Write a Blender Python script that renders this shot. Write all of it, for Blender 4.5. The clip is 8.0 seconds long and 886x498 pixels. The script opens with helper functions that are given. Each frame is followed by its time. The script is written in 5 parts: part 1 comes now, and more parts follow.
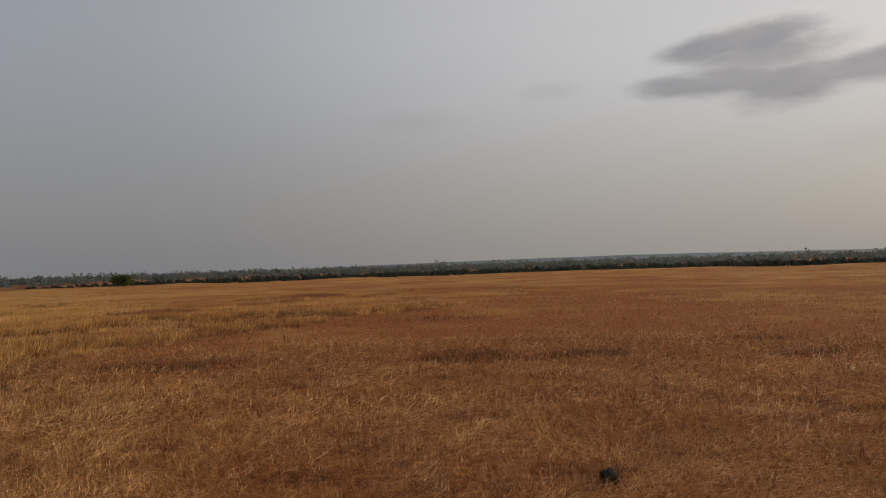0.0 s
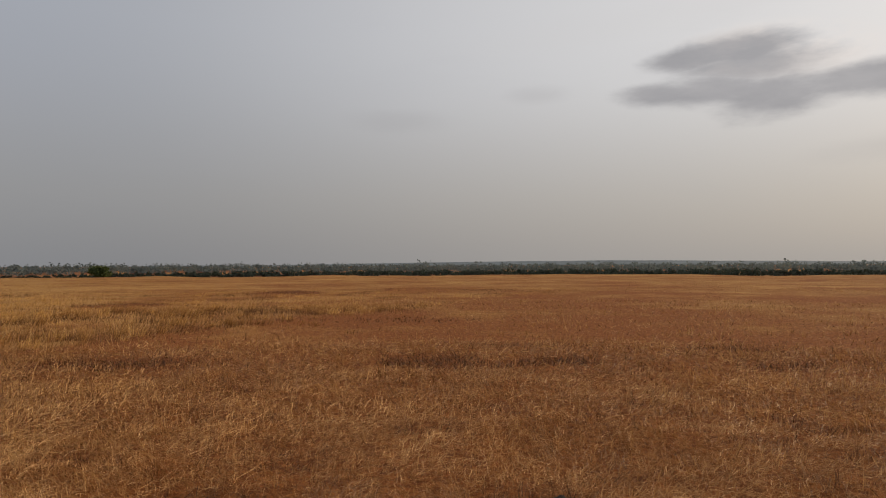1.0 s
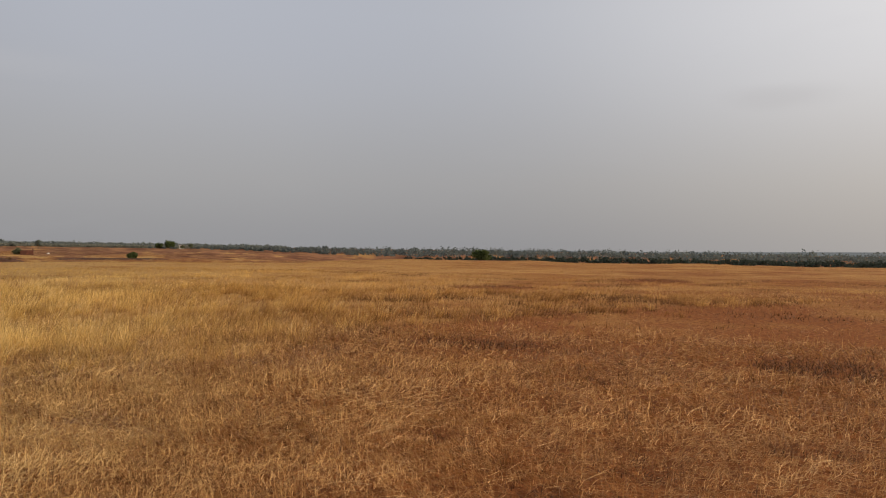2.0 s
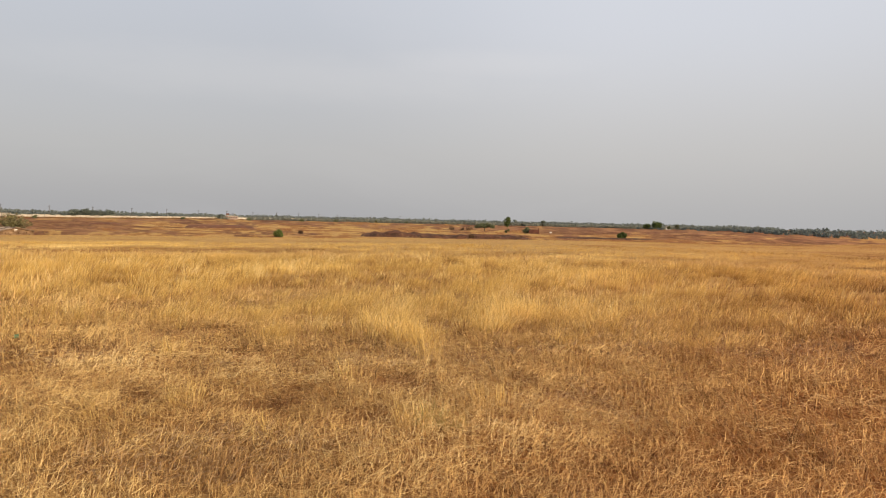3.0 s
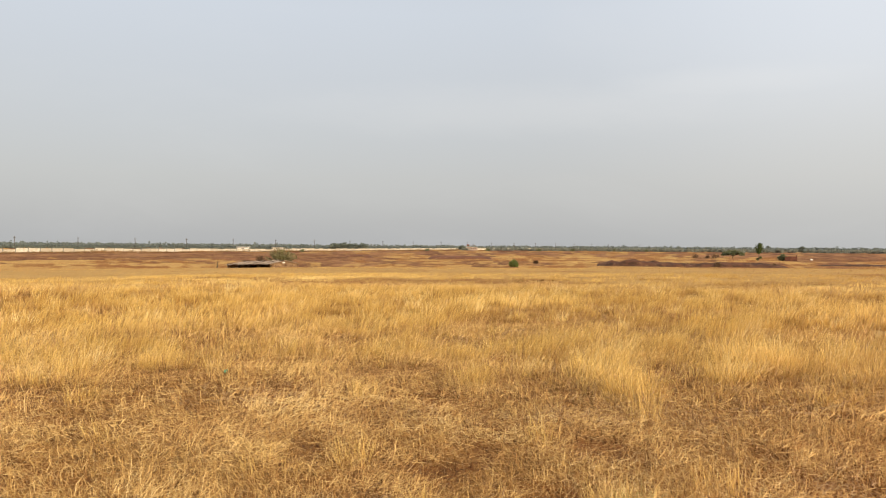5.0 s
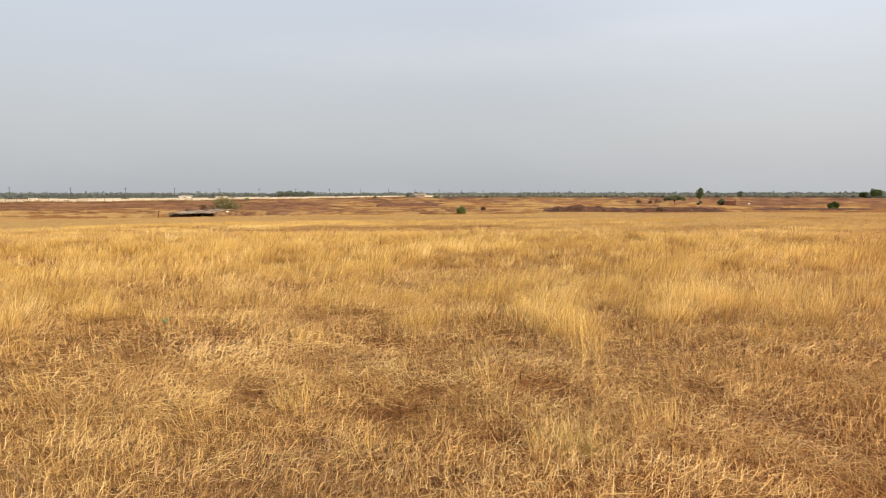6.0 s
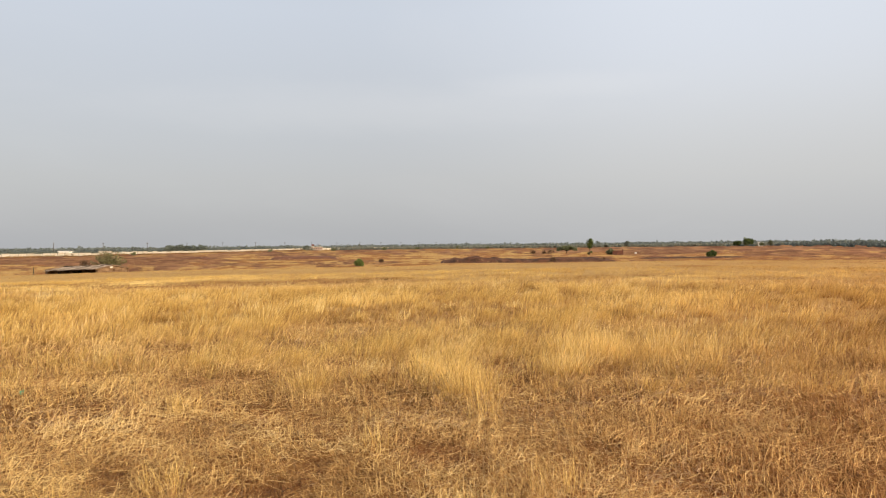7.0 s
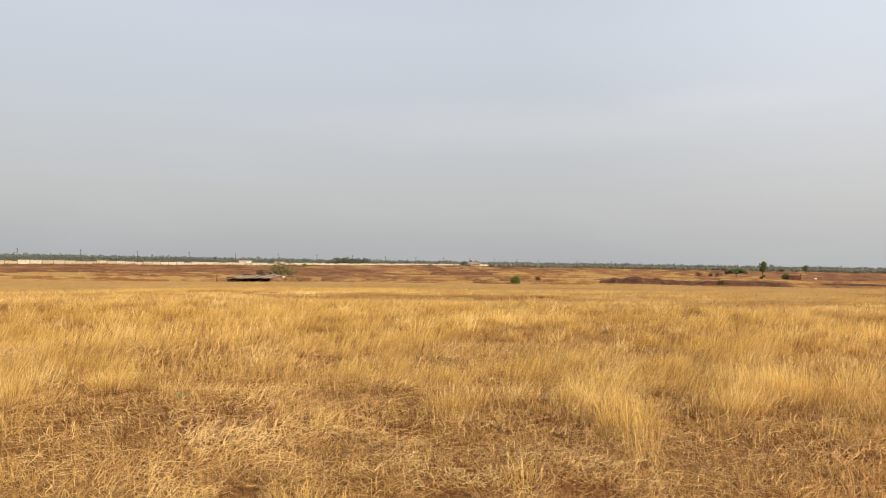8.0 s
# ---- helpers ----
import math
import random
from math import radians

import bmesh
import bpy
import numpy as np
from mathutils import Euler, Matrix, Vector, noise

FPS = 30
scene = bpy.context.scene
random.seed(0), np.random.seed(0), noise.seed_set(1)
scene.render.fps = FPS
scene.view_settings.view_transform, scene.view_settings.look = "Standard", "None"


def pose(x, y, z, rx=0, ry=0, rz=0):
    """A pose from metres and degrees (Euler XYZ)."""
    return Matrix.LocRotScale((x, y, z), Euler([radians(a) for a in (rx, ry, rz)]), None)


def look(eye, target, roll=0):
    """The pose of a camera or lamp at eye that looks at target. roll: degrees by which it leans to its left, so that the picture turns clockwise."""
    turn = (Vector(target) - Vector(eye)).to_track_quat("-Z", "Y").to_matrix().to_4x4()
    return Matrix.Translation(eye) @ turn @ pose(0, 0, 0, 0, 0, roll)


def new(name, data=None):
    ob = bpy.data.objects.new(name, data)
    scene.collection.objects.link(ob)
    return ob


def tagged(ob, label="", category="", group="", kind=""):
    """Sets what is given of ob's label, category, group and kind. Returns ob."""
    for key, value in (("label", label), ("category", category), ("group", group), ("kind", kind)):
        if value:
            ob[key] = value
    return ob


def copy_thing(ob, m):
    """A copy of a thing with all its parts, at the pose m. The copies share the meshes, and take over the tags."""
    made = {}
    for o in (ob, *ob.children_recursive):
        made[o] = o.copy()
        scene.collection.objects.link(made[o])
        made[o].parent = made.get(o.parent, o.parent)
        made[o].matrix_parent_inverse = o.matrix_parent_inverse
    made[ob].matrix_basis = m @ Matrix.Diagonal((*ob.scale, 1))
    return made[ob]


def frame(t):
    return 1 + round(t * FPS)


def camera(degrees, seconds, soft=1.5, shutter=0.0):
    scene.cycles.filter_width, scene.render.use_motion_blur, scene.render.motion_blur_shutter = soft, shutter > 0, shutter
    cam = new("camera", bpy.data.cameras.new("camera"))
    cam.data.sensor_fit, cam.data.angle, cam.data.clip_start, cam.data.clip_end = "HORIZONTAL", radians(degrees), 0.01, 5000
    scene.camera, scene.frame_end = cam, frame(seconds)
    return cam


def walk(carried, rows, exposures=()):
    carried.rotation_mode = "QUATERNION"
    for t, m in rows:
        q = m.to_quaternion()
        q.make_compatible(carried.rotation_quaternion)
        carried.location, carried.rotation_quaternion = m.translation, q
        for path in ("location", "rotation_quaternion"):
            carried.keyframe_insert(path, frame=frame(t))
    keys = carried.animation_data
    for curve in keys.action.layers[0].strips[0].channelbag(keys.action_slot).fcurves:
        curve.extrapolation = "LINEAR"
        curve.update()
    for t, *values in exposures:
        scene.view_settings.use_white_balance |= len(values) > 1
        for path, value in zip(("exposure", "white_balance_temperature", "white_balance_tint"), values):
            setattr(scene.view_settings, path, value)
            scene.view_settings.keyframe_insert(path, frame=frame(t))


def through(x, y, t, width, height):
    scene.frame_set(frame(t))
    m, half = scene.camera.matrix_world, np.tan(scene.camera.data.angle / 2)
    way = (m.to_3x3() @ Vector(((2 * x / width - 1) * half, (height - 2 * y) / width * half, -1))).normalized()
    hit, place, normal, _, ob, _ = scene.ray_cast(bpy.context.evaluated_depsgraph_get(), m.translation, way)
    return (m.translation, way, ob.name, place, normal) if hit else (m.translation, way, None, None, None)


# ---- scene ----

# ================= camera and walk =================
cam = camera(61.8, 8.0, soft=1.1)
ROWS = [
    (0.0, 0.000, 0.000, 1.498, 1.44, 1.24, 1.82),
    (0.5, 0.117, 0.297, 1.489, 4.11, 1.24, 0.90),
    (1.0, 0.249, 0.513, 1.497, 0.10, 1.25, 0.21),
    (1.2, 0.271, 0.626, 1.505, -1.61, 1.28, 0.56),
    (2.3, 0.165, 1.092, 1.509, 43.18, -1.18, -1.06),
    (2.5, 0.074, 1.151, 1.487, 51.11, -1.93, -0.94),
    (3.0, -0.176, 1.315, 1.489, 64.32, -2.11, -1.31),
    (3.5, -0.346, 1.529, 1.505, 73.79, -3.06, -0.90),
    (4.0, -0.642, 1.718, 1.511, 78.37, -0.96, 0.67),
    (4.2, -0.800, 1.795, 1.520, 79.08, 0.39, 1.09),
    (5.3, -1.044, 1.970, 1.515, 83.13, -0.54, -0.61),
    (5.5, -1.066, 1.981, 1.504, 81.35, -1.95, -0.28),
    (6.0, -1.089, 1.998, 1.484, 78.47, -4.17, 0.05),
    (6.5, -1.135, 2.075, 1.495, 75.74, -2.99, 0.03),
    (7.0, -1.329, 2.133, 1.504, 70.61, -0.20, 0.61),
    (7.5, -1.576, 2.203, 1.492, 77.61, -0.18, 0.51),
    (8.0, -1.752, 2.302, 1.494, 82.73, 1.11, -0.92),
]
EXPOSURES = [(0.0, -1.34, 6600, 11), (0.5, -1.16, 6600, 11), (1.0, -1.12, 6600, 11), (1.2, -1.32, 6600, 11), (2.3, -0.50, 6750, 12), (2.5, -0.33, 6800, 12),
             (3.0, -0.24, 6850, 11), (3.5, -0.06, 6650, 10), (4.0, -0.03, 6550, 9), (4.2, -0.08, 6650, 9), (5.3, -0.05, 6850, 8), (5.5, -0.05, 6850, 8), (6.0, -0.03, 6550, 9),
             (6.5, -0.04, 6550, 9), (7.0, -0.10, 6700, 9), (7.5, -0.07, 6600, 9), (8.0, -0.12, 6750, 9)]
walk(cam, [(t, pose(x, y, z, 90 + pitch, roll, yaw)) for t, x, y, z, yaw, pitch, roll in ROWS], EXPOSURES)

# ================= world, sun =================
SUN_BEARING, SUN_HEIGHT = 58.0, 22.0     # degrees clockwise from +y, degrees above the horizon
sun_dir = Vector((math.sin(radians(SUN_BEARING)) * math.cos(radians(SUN_HEIGHT)),
                  math.cos(radians(SUN_BEARING)) * math.cos(radians(SUN_HEIGHT)), math.sin(radians(SUN_HEIGHT))))
sun_data = bpy.data.lights.new("sun", "SUN")
sun_data.energy, sun_data.angle, sun_data.color = 5.0, radians(0.8), (1.0, 0.82, 0.56)
sun = new("sun", sun_data)
sun.matrix_world = look((60, 60, 60), Vector((60, 60, 60)) - sun_dir)


class Nodes:
    """A small helper for node trees."""

    def __init__(self, tree):
        self.tree = tree
        tree.nodes.clear()

    def add(self, kind, **settings):
        node = self.tree.nodes.new(kind)
        for key, value in settings.items():
            if key == "operation":
                node.operation = value
            elif key == "blend_type":
                node.blend_type = value
            elif key == "data_type":
                node.data_type = value
            elif key == "attribute_name":
                node.attribute_name = value
        return node

    def put(self, socket, value):
        if isinstance(value, bpy.types.NodeSocket):
            self.tree.links.new(value, socket)
        else:
            socket.default_value = value

    def math(self, operation, a, b=0.0, c=0.0, clamp=False):
        n = self.add("ShaderNodeMath", operation=operation)
        n.use_clamp = clamp
        for socket, value in zip(n.inputs, (a, b, c)):
            self.put(socket, value)
        return n.outputs[0]

    def mix(self, factor, a, b, blend="MIX"):
        n = self.add("ShaderNodeMix", data_type="RGBA")
        n.blend_type = blend
        self.put(n.inputs[0], factor)
        self.put(n.inputs[6], a if isinstance(a, bpy.types.NodeSocket) else (*a, 1.0))
        self.put(n.inputs[7], b if isinstance(b, bpy.types.NodeSocket) else (*b, 1.0))
        return n.outputs[2]

    def ramp(self, factor, stops):
        n = self.add("ShaderNodeValToRGB")
        self.put(n.inputs[0], factor)
        e = n.color_ramp.elements
        while len(e) < len(stops):
            e.new(0.5)
        for el, (at, colour) in zip(e, stops):
            el.position, el.color = at, (*colour, 1.0)
        return n.outputs[0]

    def range(self, value, lo, hi, to_lo=0.0, to_hi=1.0, smooth=True):
        n = self.add("ShaderNodeMapRange")
        n.interpolation_type = "SMOOTHSTEP" if smooth else "LINEAR"
        for i, v in enumerate((value, lo, hi, to_lo, to_hi)):
            self.put(n.inputs[i], v)
        return n.outputs[0]

    def noise(self, vector, scale, detail=4.0, rough=0.55, distort=0.0):
        n = self.add("ShaderNodeTexNoise")
        if vector is not None:
            self.put(n.inputs["Vector"], vector)
        for key, v in (("Scale", scale), ("Detail", detail), ("Roughness", rough), ("Distortion", distort)):
            self.put(n.inputs[key], v)
        return n.outputs["Fac"]


def build_world():
    world = bpy.data.worlds.new("hazy_sky")
    scene.world = world
    world.use_nodes = True
    n = Nodes(world.node_tree)
    sky = n.add("ShaderNodeTexSky")
    sky.sky_type, sky.sun_disc = "NISHITA", False
    sky.sun_elevation, sky.sun_rotation = radians(SUN_HEIGHT), radians(SUN_BEARING)
    sky.air_density, sky.dust_density, sky.ozone_density = 1.0, 4.0, 1.5
    coord = n.add("ShaderNodeTexCoord").outputs["Generated"]
    split = n.add("ShaderNodeSeparateXYZ")
    n.put(split.inputs[0], coord)
    x, y, z = split.outputs
    # haze: grey near the horizon, pale blue above
    haze = n.ramp(n.math("ABSOLUTE", z), [(0.0, HAZE_LOW), (0.09, HAZE_MID), (0.30, HAZE_HIGH), (1.0, HAZE_TOP)])
    toward = n.add("ShaderNodeVectorMath", operation="DOT_PRODUCT")
    n.put(toward.inputs[0], coord)
    toward.inputs[1].default_value = sun_dir
    # a broad pale glow of the haze round the sun
    glow = n.range(toward.outputs["Value"], -0.05, 1.0)
    haze = n.mix(n.math("MULTIPLY", n.math("MULTIPLY", glow, 0.85), n.range(z, 0.0, 0.30, 0.50, 1.0)), haze, n.mix(n.range(z, 0.02, 0.26), GLOW_LOW, SUN_GLOW))
    base = n.mix(0.8, n.mix(1.0, sky.outputs[0], (0.10, 0.10, 0.10), "MULTIPLY"), haze)
    # a paler reach of haze over the far farm
    aside = n.math("ABSOLUTE", n.math("ADD", n.math("ARCTAN2", x, y), radians(46.0)))
    reach = n.math("MULTIPLY", n.range(aside, radians(32.0), radians(4.0)), n.range(z, 0.0, 0.22, 0.10, 0.27))
    base = n.mix(reach, base, n.mix(n.range(z, 0.10, 0.26), (1.00, 1.00, 1.00), (1.08, 1.14, 1.27)))
    # thin veils
    flat = n.add("ShaderNodeMapping")
    n.put(flat.inputs["Vector"], coord)
    flat.inputs["Scale"].default_value = (1.0, 1.0, 3.0)
    veil = n.range(n.noise(flat.outputs[0], 2.2, 5.0, 0.6, 0.4), 0.5, 0.8)
    base = n.mix(n.math("MULTIPLY", veil, 0.10), base, (0.85, 0.86, 0.90))
    # one grey cloud with a bright rim, drawn by bearing and height above the horizon
    bearing = n.math("ARCTAN2", x, y)
    height = n.math("ARCSINE", z)
    wob = n.math("MULTIPLY", n.math("SUBTRACT", n.noise(flat.outputs[0], 11.0, 5.0, 0.60), 0.5), 1.2)

    def puff(centre_b, centre_h, half_b, half_h, slope=0.0):
        db = n.math("SUBTRACT", bearing, radians(centre_b))
        dh = n.math("SUBTRACT", n.math("SUBTRACT", height, radians(centre_h)), n.math("MULTIPLY", db, slope))
        a = n.math("DIVIDE", db, radians(half_b))
        b = n.math("DIVIDE", dh, radians(half_h))
        d = n.math("ADD", n.math("MULTIPLY", a, a), n.math("MULTIPLY", b, b))
        return n.math("ADD", n.math("SQRT", d), wob)

    d = puff(18.9, 14.8, 3.2, 0.85, 0.10)
    for other in (puff(22.0, 15.2, 3.8, 1.15, 0.02), puff(16.2, 12.5, 2.9, 0.80), puff(20.3, 12.6, 4.4, 1.25), puff(24.2, 11.9, 4.2, 1.55, 0.05), puff(29.8, 12.3, 6.2, 1.15, 0.03)):
        d = n.math("SMOOTH_MIN", d, other, 0.35)
    between_them = puff(22.8, 13.9, 5.2, 1.3, 0.0)
    cloud = n.math("MAXIMUM", n.range(d, 1.45, 0.45), n.math("MULTIPLY", n.range(between_them, 1.5, 0.4), 0.95))
    rim_noise = n.noise(flat.outputs[0], 11.0, 4.0, 0.6)
    rim = n.math("MULTIPLY", n.range(puff(24.5, 14.8, 6.5, 1.9, -0.05), 1.25, 0.85), n.range(rim_noise, 0.35, 0.65))
    base = n.mix(n.math("MULTIPLY", rim, 0.55), base, (1.75, 1.62, 1.52))
    base = n.mix(n.math("MULTIPLY", cloud, 0.80), base, n.ramp(rim_noise, [(0.3, (0.60, 0.60, 0.64)), (0.7, (0.76, 0.75, 0.78))]))
    # faint wisps beside it
    wisps = n.math("MINIMUM", puff(-3.6, 11.0, 3.4, 0.8), n.math("MINIMUM", puff(7.2, 12.8, 2.2, 0.6), puff(34.0, 8.2, 6.0, 0.9, 0.1)))
    base = n.mix(n.math("MULTIPLY", n.range(wisps, 1.6, 0.2), 0.15), base, (0.62, 0.60, 0.62))
    bright = n.math("MINIMUM", puff(12.5, 17.5, 9.0, 1.0, 0.1), n.math("MINIMUM", puff(-78.0, 10.5, 14.0, 1.6), puff(-62.0, 12.0, 7.0, 0.9)))
    base = n.mix(n.math("MULTIPLY", n.range(bright, 1.8, 0.1), 0.07), base, (1.20, 1.16, 1.12))
    back = n.add("ShaderNodeBackground")
    n.put(back.inputs[0], base)
    back.inputs[1].default_value = 1.0
    n.tree.links.new(back.outputs[0], n.add("ShaderNodeOutputWorld").inputs[0])


HAZE_LOW, HAZE_MID, HAZE_HIGH, HAZE_TOP = (0.57, 0.59, 0.63), (0.66, 0.67, 0.70), (0.76, 0.82, 0.93), (0.62, 0.70, 0.86)
SUN_GLOW, GLOW_LOW = (1.92, 1.90, 1.88), (1.62, 1.46, 1.26)
build_world()

# ================= materials =================


def surface(name, rough=0.85, metal=0.0):
    m = bpy.data.materials.new(name)
    m.use_nodes = True
    n = Nodes(m.node_tree)
    shader = n.add("ShaderNodeBsdfPrincipled")
    shader.inputs["Roughness"].default_value = rough
    shader.inputs["Metallic"].default_value = metal
    shader.inputs["Specular IOR Level"].default_value = 0.25
    out = n.add("ShaderNodeOutputMaterial")
    n.tree.links.new(shader.outputs[0], out.inputs[0])
    return m, n, shader, out


def bump(n, shader, height, strength, distance):
    b = n.add("ShaderNodeBump")
    b.inputs["Strength"].default_value, b.inputs["Distance"].default_value = strength, distance
    n.put(b.inputs["Height"], height)
    n.tree.links.new(b.outputs[0], shader.inputs["Normal"])


def worn(name, light, dark, scale, rough=0.85, metal=0.0, fine=8.0, relief=0.02, stain=None, uneven=0.3):
    """Two-scale mottled surface: broad stains and fine grain."""
    m, n, shader, _ = surface(name, rough, metal)
    place = n.add("ShaderNodeTexCoord").outputs["Object"]
    broad = n.noise(place, scale, 4.0, 0.6, 0.3)
    grain = n.noise(place, scale * fine, 5.0, 0.65)
    mixed = n.math("ADD", n.math("MULTIPLY", broad, 0.6), n.math("MULTIPLY", grain, 0.4))
    colour = n.mix(n.range(mixed, 0.36, 0.64), dark, light)
    if stain:
        colour = n.mix(n.range(n.noise(place, scale * 2.3, 5.0, 0.7), 0.55, 0.72), colour, stain)
    tint = n.add("ShaderNodeObjectInfo").outputs["Random"]
    colour = n.mix(n.math("MULTIPLY", n.math("MULTIPLY", tint, tint), uneven), colour, dark)
    n.put(shader.inputs["Base Color"], colour)
    bump(n, shader, grain, 0.5, relief)
    return m


def redden(n, place, colour):
    """Reddens the colour towards one side of the field."""
    way = n.add("ShaderNodeVectorMath", operation="NORMALIZE")
    n.put(way.inputs[0], place)
    aside = n.add("ShaderNodeVectorMath", operation="DOT_PRODUCT")
    n.put(aside.inputs[0], way.outputs[0])
    aside.inputs[1].default_value = (math.cos(radians(46)), math.sin(radians(46)), 0.0)
    return n.mix(n.range(aside.outputs["Value"], -0.35, 0.55), colour, n.mix(1.0, colour, (1.10, 0.95, 0.90), "MULTIPLY"))


def blade_material(name, stops, through=0.35, rough=0.62, rusty=False):
    m, n, shader, out = surface(name, rough)
    tone = n.add("ShaderNodeAttribute", attribute_name="tone").outputs["Fac"]
    place = n.add("ShaderNodeTexCoord").outputs["Object"]
    tone = n.math("ADD", tone, n.math("MULTIPLY", n.math("SUBTRACT", n.noise(place, 0.45, 3.0, 0.6), 0.5), 0.35))
    colour = n.ramp(tone, stops)
    if rusty:
        colour = redden(n, place, colour)
    n.put(shader.inputs["Base Color"], colour)
    leaf = n.add("ShaderNodeBsdfTranslucent")
    n.put(leaf.inputs[0], colour)
    mix = n.add("ShaderNodeMixShader")
    mix.inputs[0].default_value = through
    n.tree.links.new(shader.outputs[0], mix.inputs[1])
    n.tree.links.new(leaf.outputs[0], mix.inputs[2])
    n.tree.links.new(mix.outputs[0], out.inputs[0])
    return m


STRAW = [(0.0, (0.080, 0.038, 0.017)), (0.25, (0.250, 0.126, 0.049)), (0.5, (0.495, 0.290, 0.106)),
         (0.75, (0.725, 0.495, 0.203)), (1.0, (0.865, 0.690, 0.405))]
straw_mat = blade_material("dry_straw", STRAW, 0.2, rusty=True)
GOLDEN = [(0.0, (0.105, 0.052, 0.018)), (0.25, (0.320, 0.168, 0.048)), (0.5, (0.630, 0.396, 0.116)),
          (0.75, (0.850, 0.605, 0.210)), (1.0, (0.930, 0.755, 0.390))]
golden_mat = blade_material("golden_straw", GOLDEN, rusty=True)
GREY_STRAW = [(0.0, (0.095, 0.052, 0.028)), (0.5, (0.330, 0.200, 0.100)), (1.0, (0.640, 0.450, 0.250))]
grey_straw_mat = blade_material("weathered_straw", GREY_STRAW, rusty=True)


def foliage(name, dark, light, through=0.3, rough=0.62):
    return blade_material(name, [(0.0, dark), (0.5, tuple((a + b) / 2 for a, b in zip(dark, light))), (1.0, light)], through, rough)


acacia_mat = foliage("acacia_leaves", (0.085, 0.098, 0.050), (0.215, 0.222, 0.112))
bush_mat = foliage("bush_leaves", (0.038, 0.060, 0.017), (0.140, 0.172, 0.052))
fresh_mat = foliage("fresh_bush_leaves", (0.060, 0.082, 0.020), (0.195, 0.232, 0.062))
tuft_mat = foliage("half_green_grass", (0.175, 0.145, 0.045), (0.560, 0.480, 0.190), 0.35)
thorn_mat = foliage("thorn_bush_leaves", (0.120, 0.112, 0.046), (0.330, 0.290, 0.130))
weed_mat = foliage("dry_weed_stalks", (0.120, 0.090, 0.045), (0.300, 0.215, 0.110))
dry_bush_mat = foliage("dry_bush_twigs", (0.080, 0.045, 0.026), (0.205, 0.120, 0.066))
# paler and greyer for distance: haze put into the leaf colour
wood_mat = foliage("haze_tinted_wood_leaves", (0.150, 0.172, 0.142), (0.215, 0.238, 0.198), 0.48, 1.0)
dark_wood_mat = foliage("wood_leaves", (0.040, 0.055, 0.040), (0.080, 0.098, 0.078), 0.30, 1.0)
# these three also hold distance haze in their leaf colours
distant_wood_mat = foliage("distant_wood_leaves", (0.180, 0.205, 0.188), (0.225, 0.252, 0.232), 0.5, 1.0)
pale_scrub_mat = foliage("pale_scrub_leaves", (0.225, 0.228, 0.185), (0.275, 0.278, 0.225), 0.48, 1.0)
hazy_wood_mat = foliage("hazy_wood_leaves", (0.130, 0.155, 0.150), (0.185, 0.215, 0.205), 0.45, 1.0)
bark_mat = worn("bark", (0.17, 0.12, 0.085), (0.07, 0.05, 0.035), 3.0)
# near-black mottling puts the bank's shadowed pockets into the red earth's colour
earth_mat = worn("bare_red_earth", (0.125, 0.052, 0.028), (0.030, 0.013, 0.008), 0.7, 0.95, fine=7.0, relief=0.12, stain=(0.25, 0.150, 0.075))
mound_mat = worn("excavated_soil", (0.165, 0.068, 0.036), (0.090, 0.038, 0.022), 0.5, 0.95, fine=7.0, relief=0.1, stain=(0.30, 0.18, 0.10))
brick_mat = worn("red_brick", (0.190, 0.070, 0.042), (0.090, 0.038, 0.026), 0.9)
stone_mat = worn("rubble_stone", (0.34, 0.215, 0.12), (0.13, 0.075, 0.042), 1.6, stain=(0.07, 0.042, 0.026))
white_mat = worn("whitewash", (0.80, 0.77, 0.71), (0.62, 0.57, 0.50), 0.7)
lime_mat = worn("fresh_limewash", (0.84, 0.82, 0.78), (0.72, 0.69, 0.63), 0.7)
wall_mat = worn("weathered_concrete", (0.68, 0.62, 0.53), (0.38, 0.315, 0.24), 0.8, stain=(0.24, 0.18, 0.125), uneven=0.9)
pole_mat = worn("dark_weathered_pole", (0.13, 0.125, 0.12), (0.07, 0.065, 0.06), 0.8)
concrete_mat = worn("grey_concrete", (0.24, 0.235, 0.22), (0.14, 0.135, 0.13), 0.8)
sheet_mat = worn("grey_fibre_cement_sheet", (0.42, 0.335, 0.265), (0.105, 0.075, 0.055), 0.9, 0.75, stain=(0.22, 0.14, 0.080), uneven=1.0)
timber_mat = worn("old_timber", (0.13, 0.09, 0.06), (0.05, 0.035, 0.025), 2.5)
pink_mat = worn("pink_plaster", (0.44, 0.33, 0.28), (0.28, 0.20, 0.16), 0.5)
# blue-grey of distance haze, put into the hill colour
hill_mat = worn("haze_blue_hill", (0.15, 0.18, 0.20), (0.11, 0.135, 0.15), 0.01)
dung_mat = worn("dried_dung", (0.030, 0.022, 0.016), (0.012, 0.009, 0.007), 20.0)
plastic_mat = worn("green_plastic", (0.13, 0.34, 0.20), (0.09, 0.24, 0.14), 30.0, 0.4)


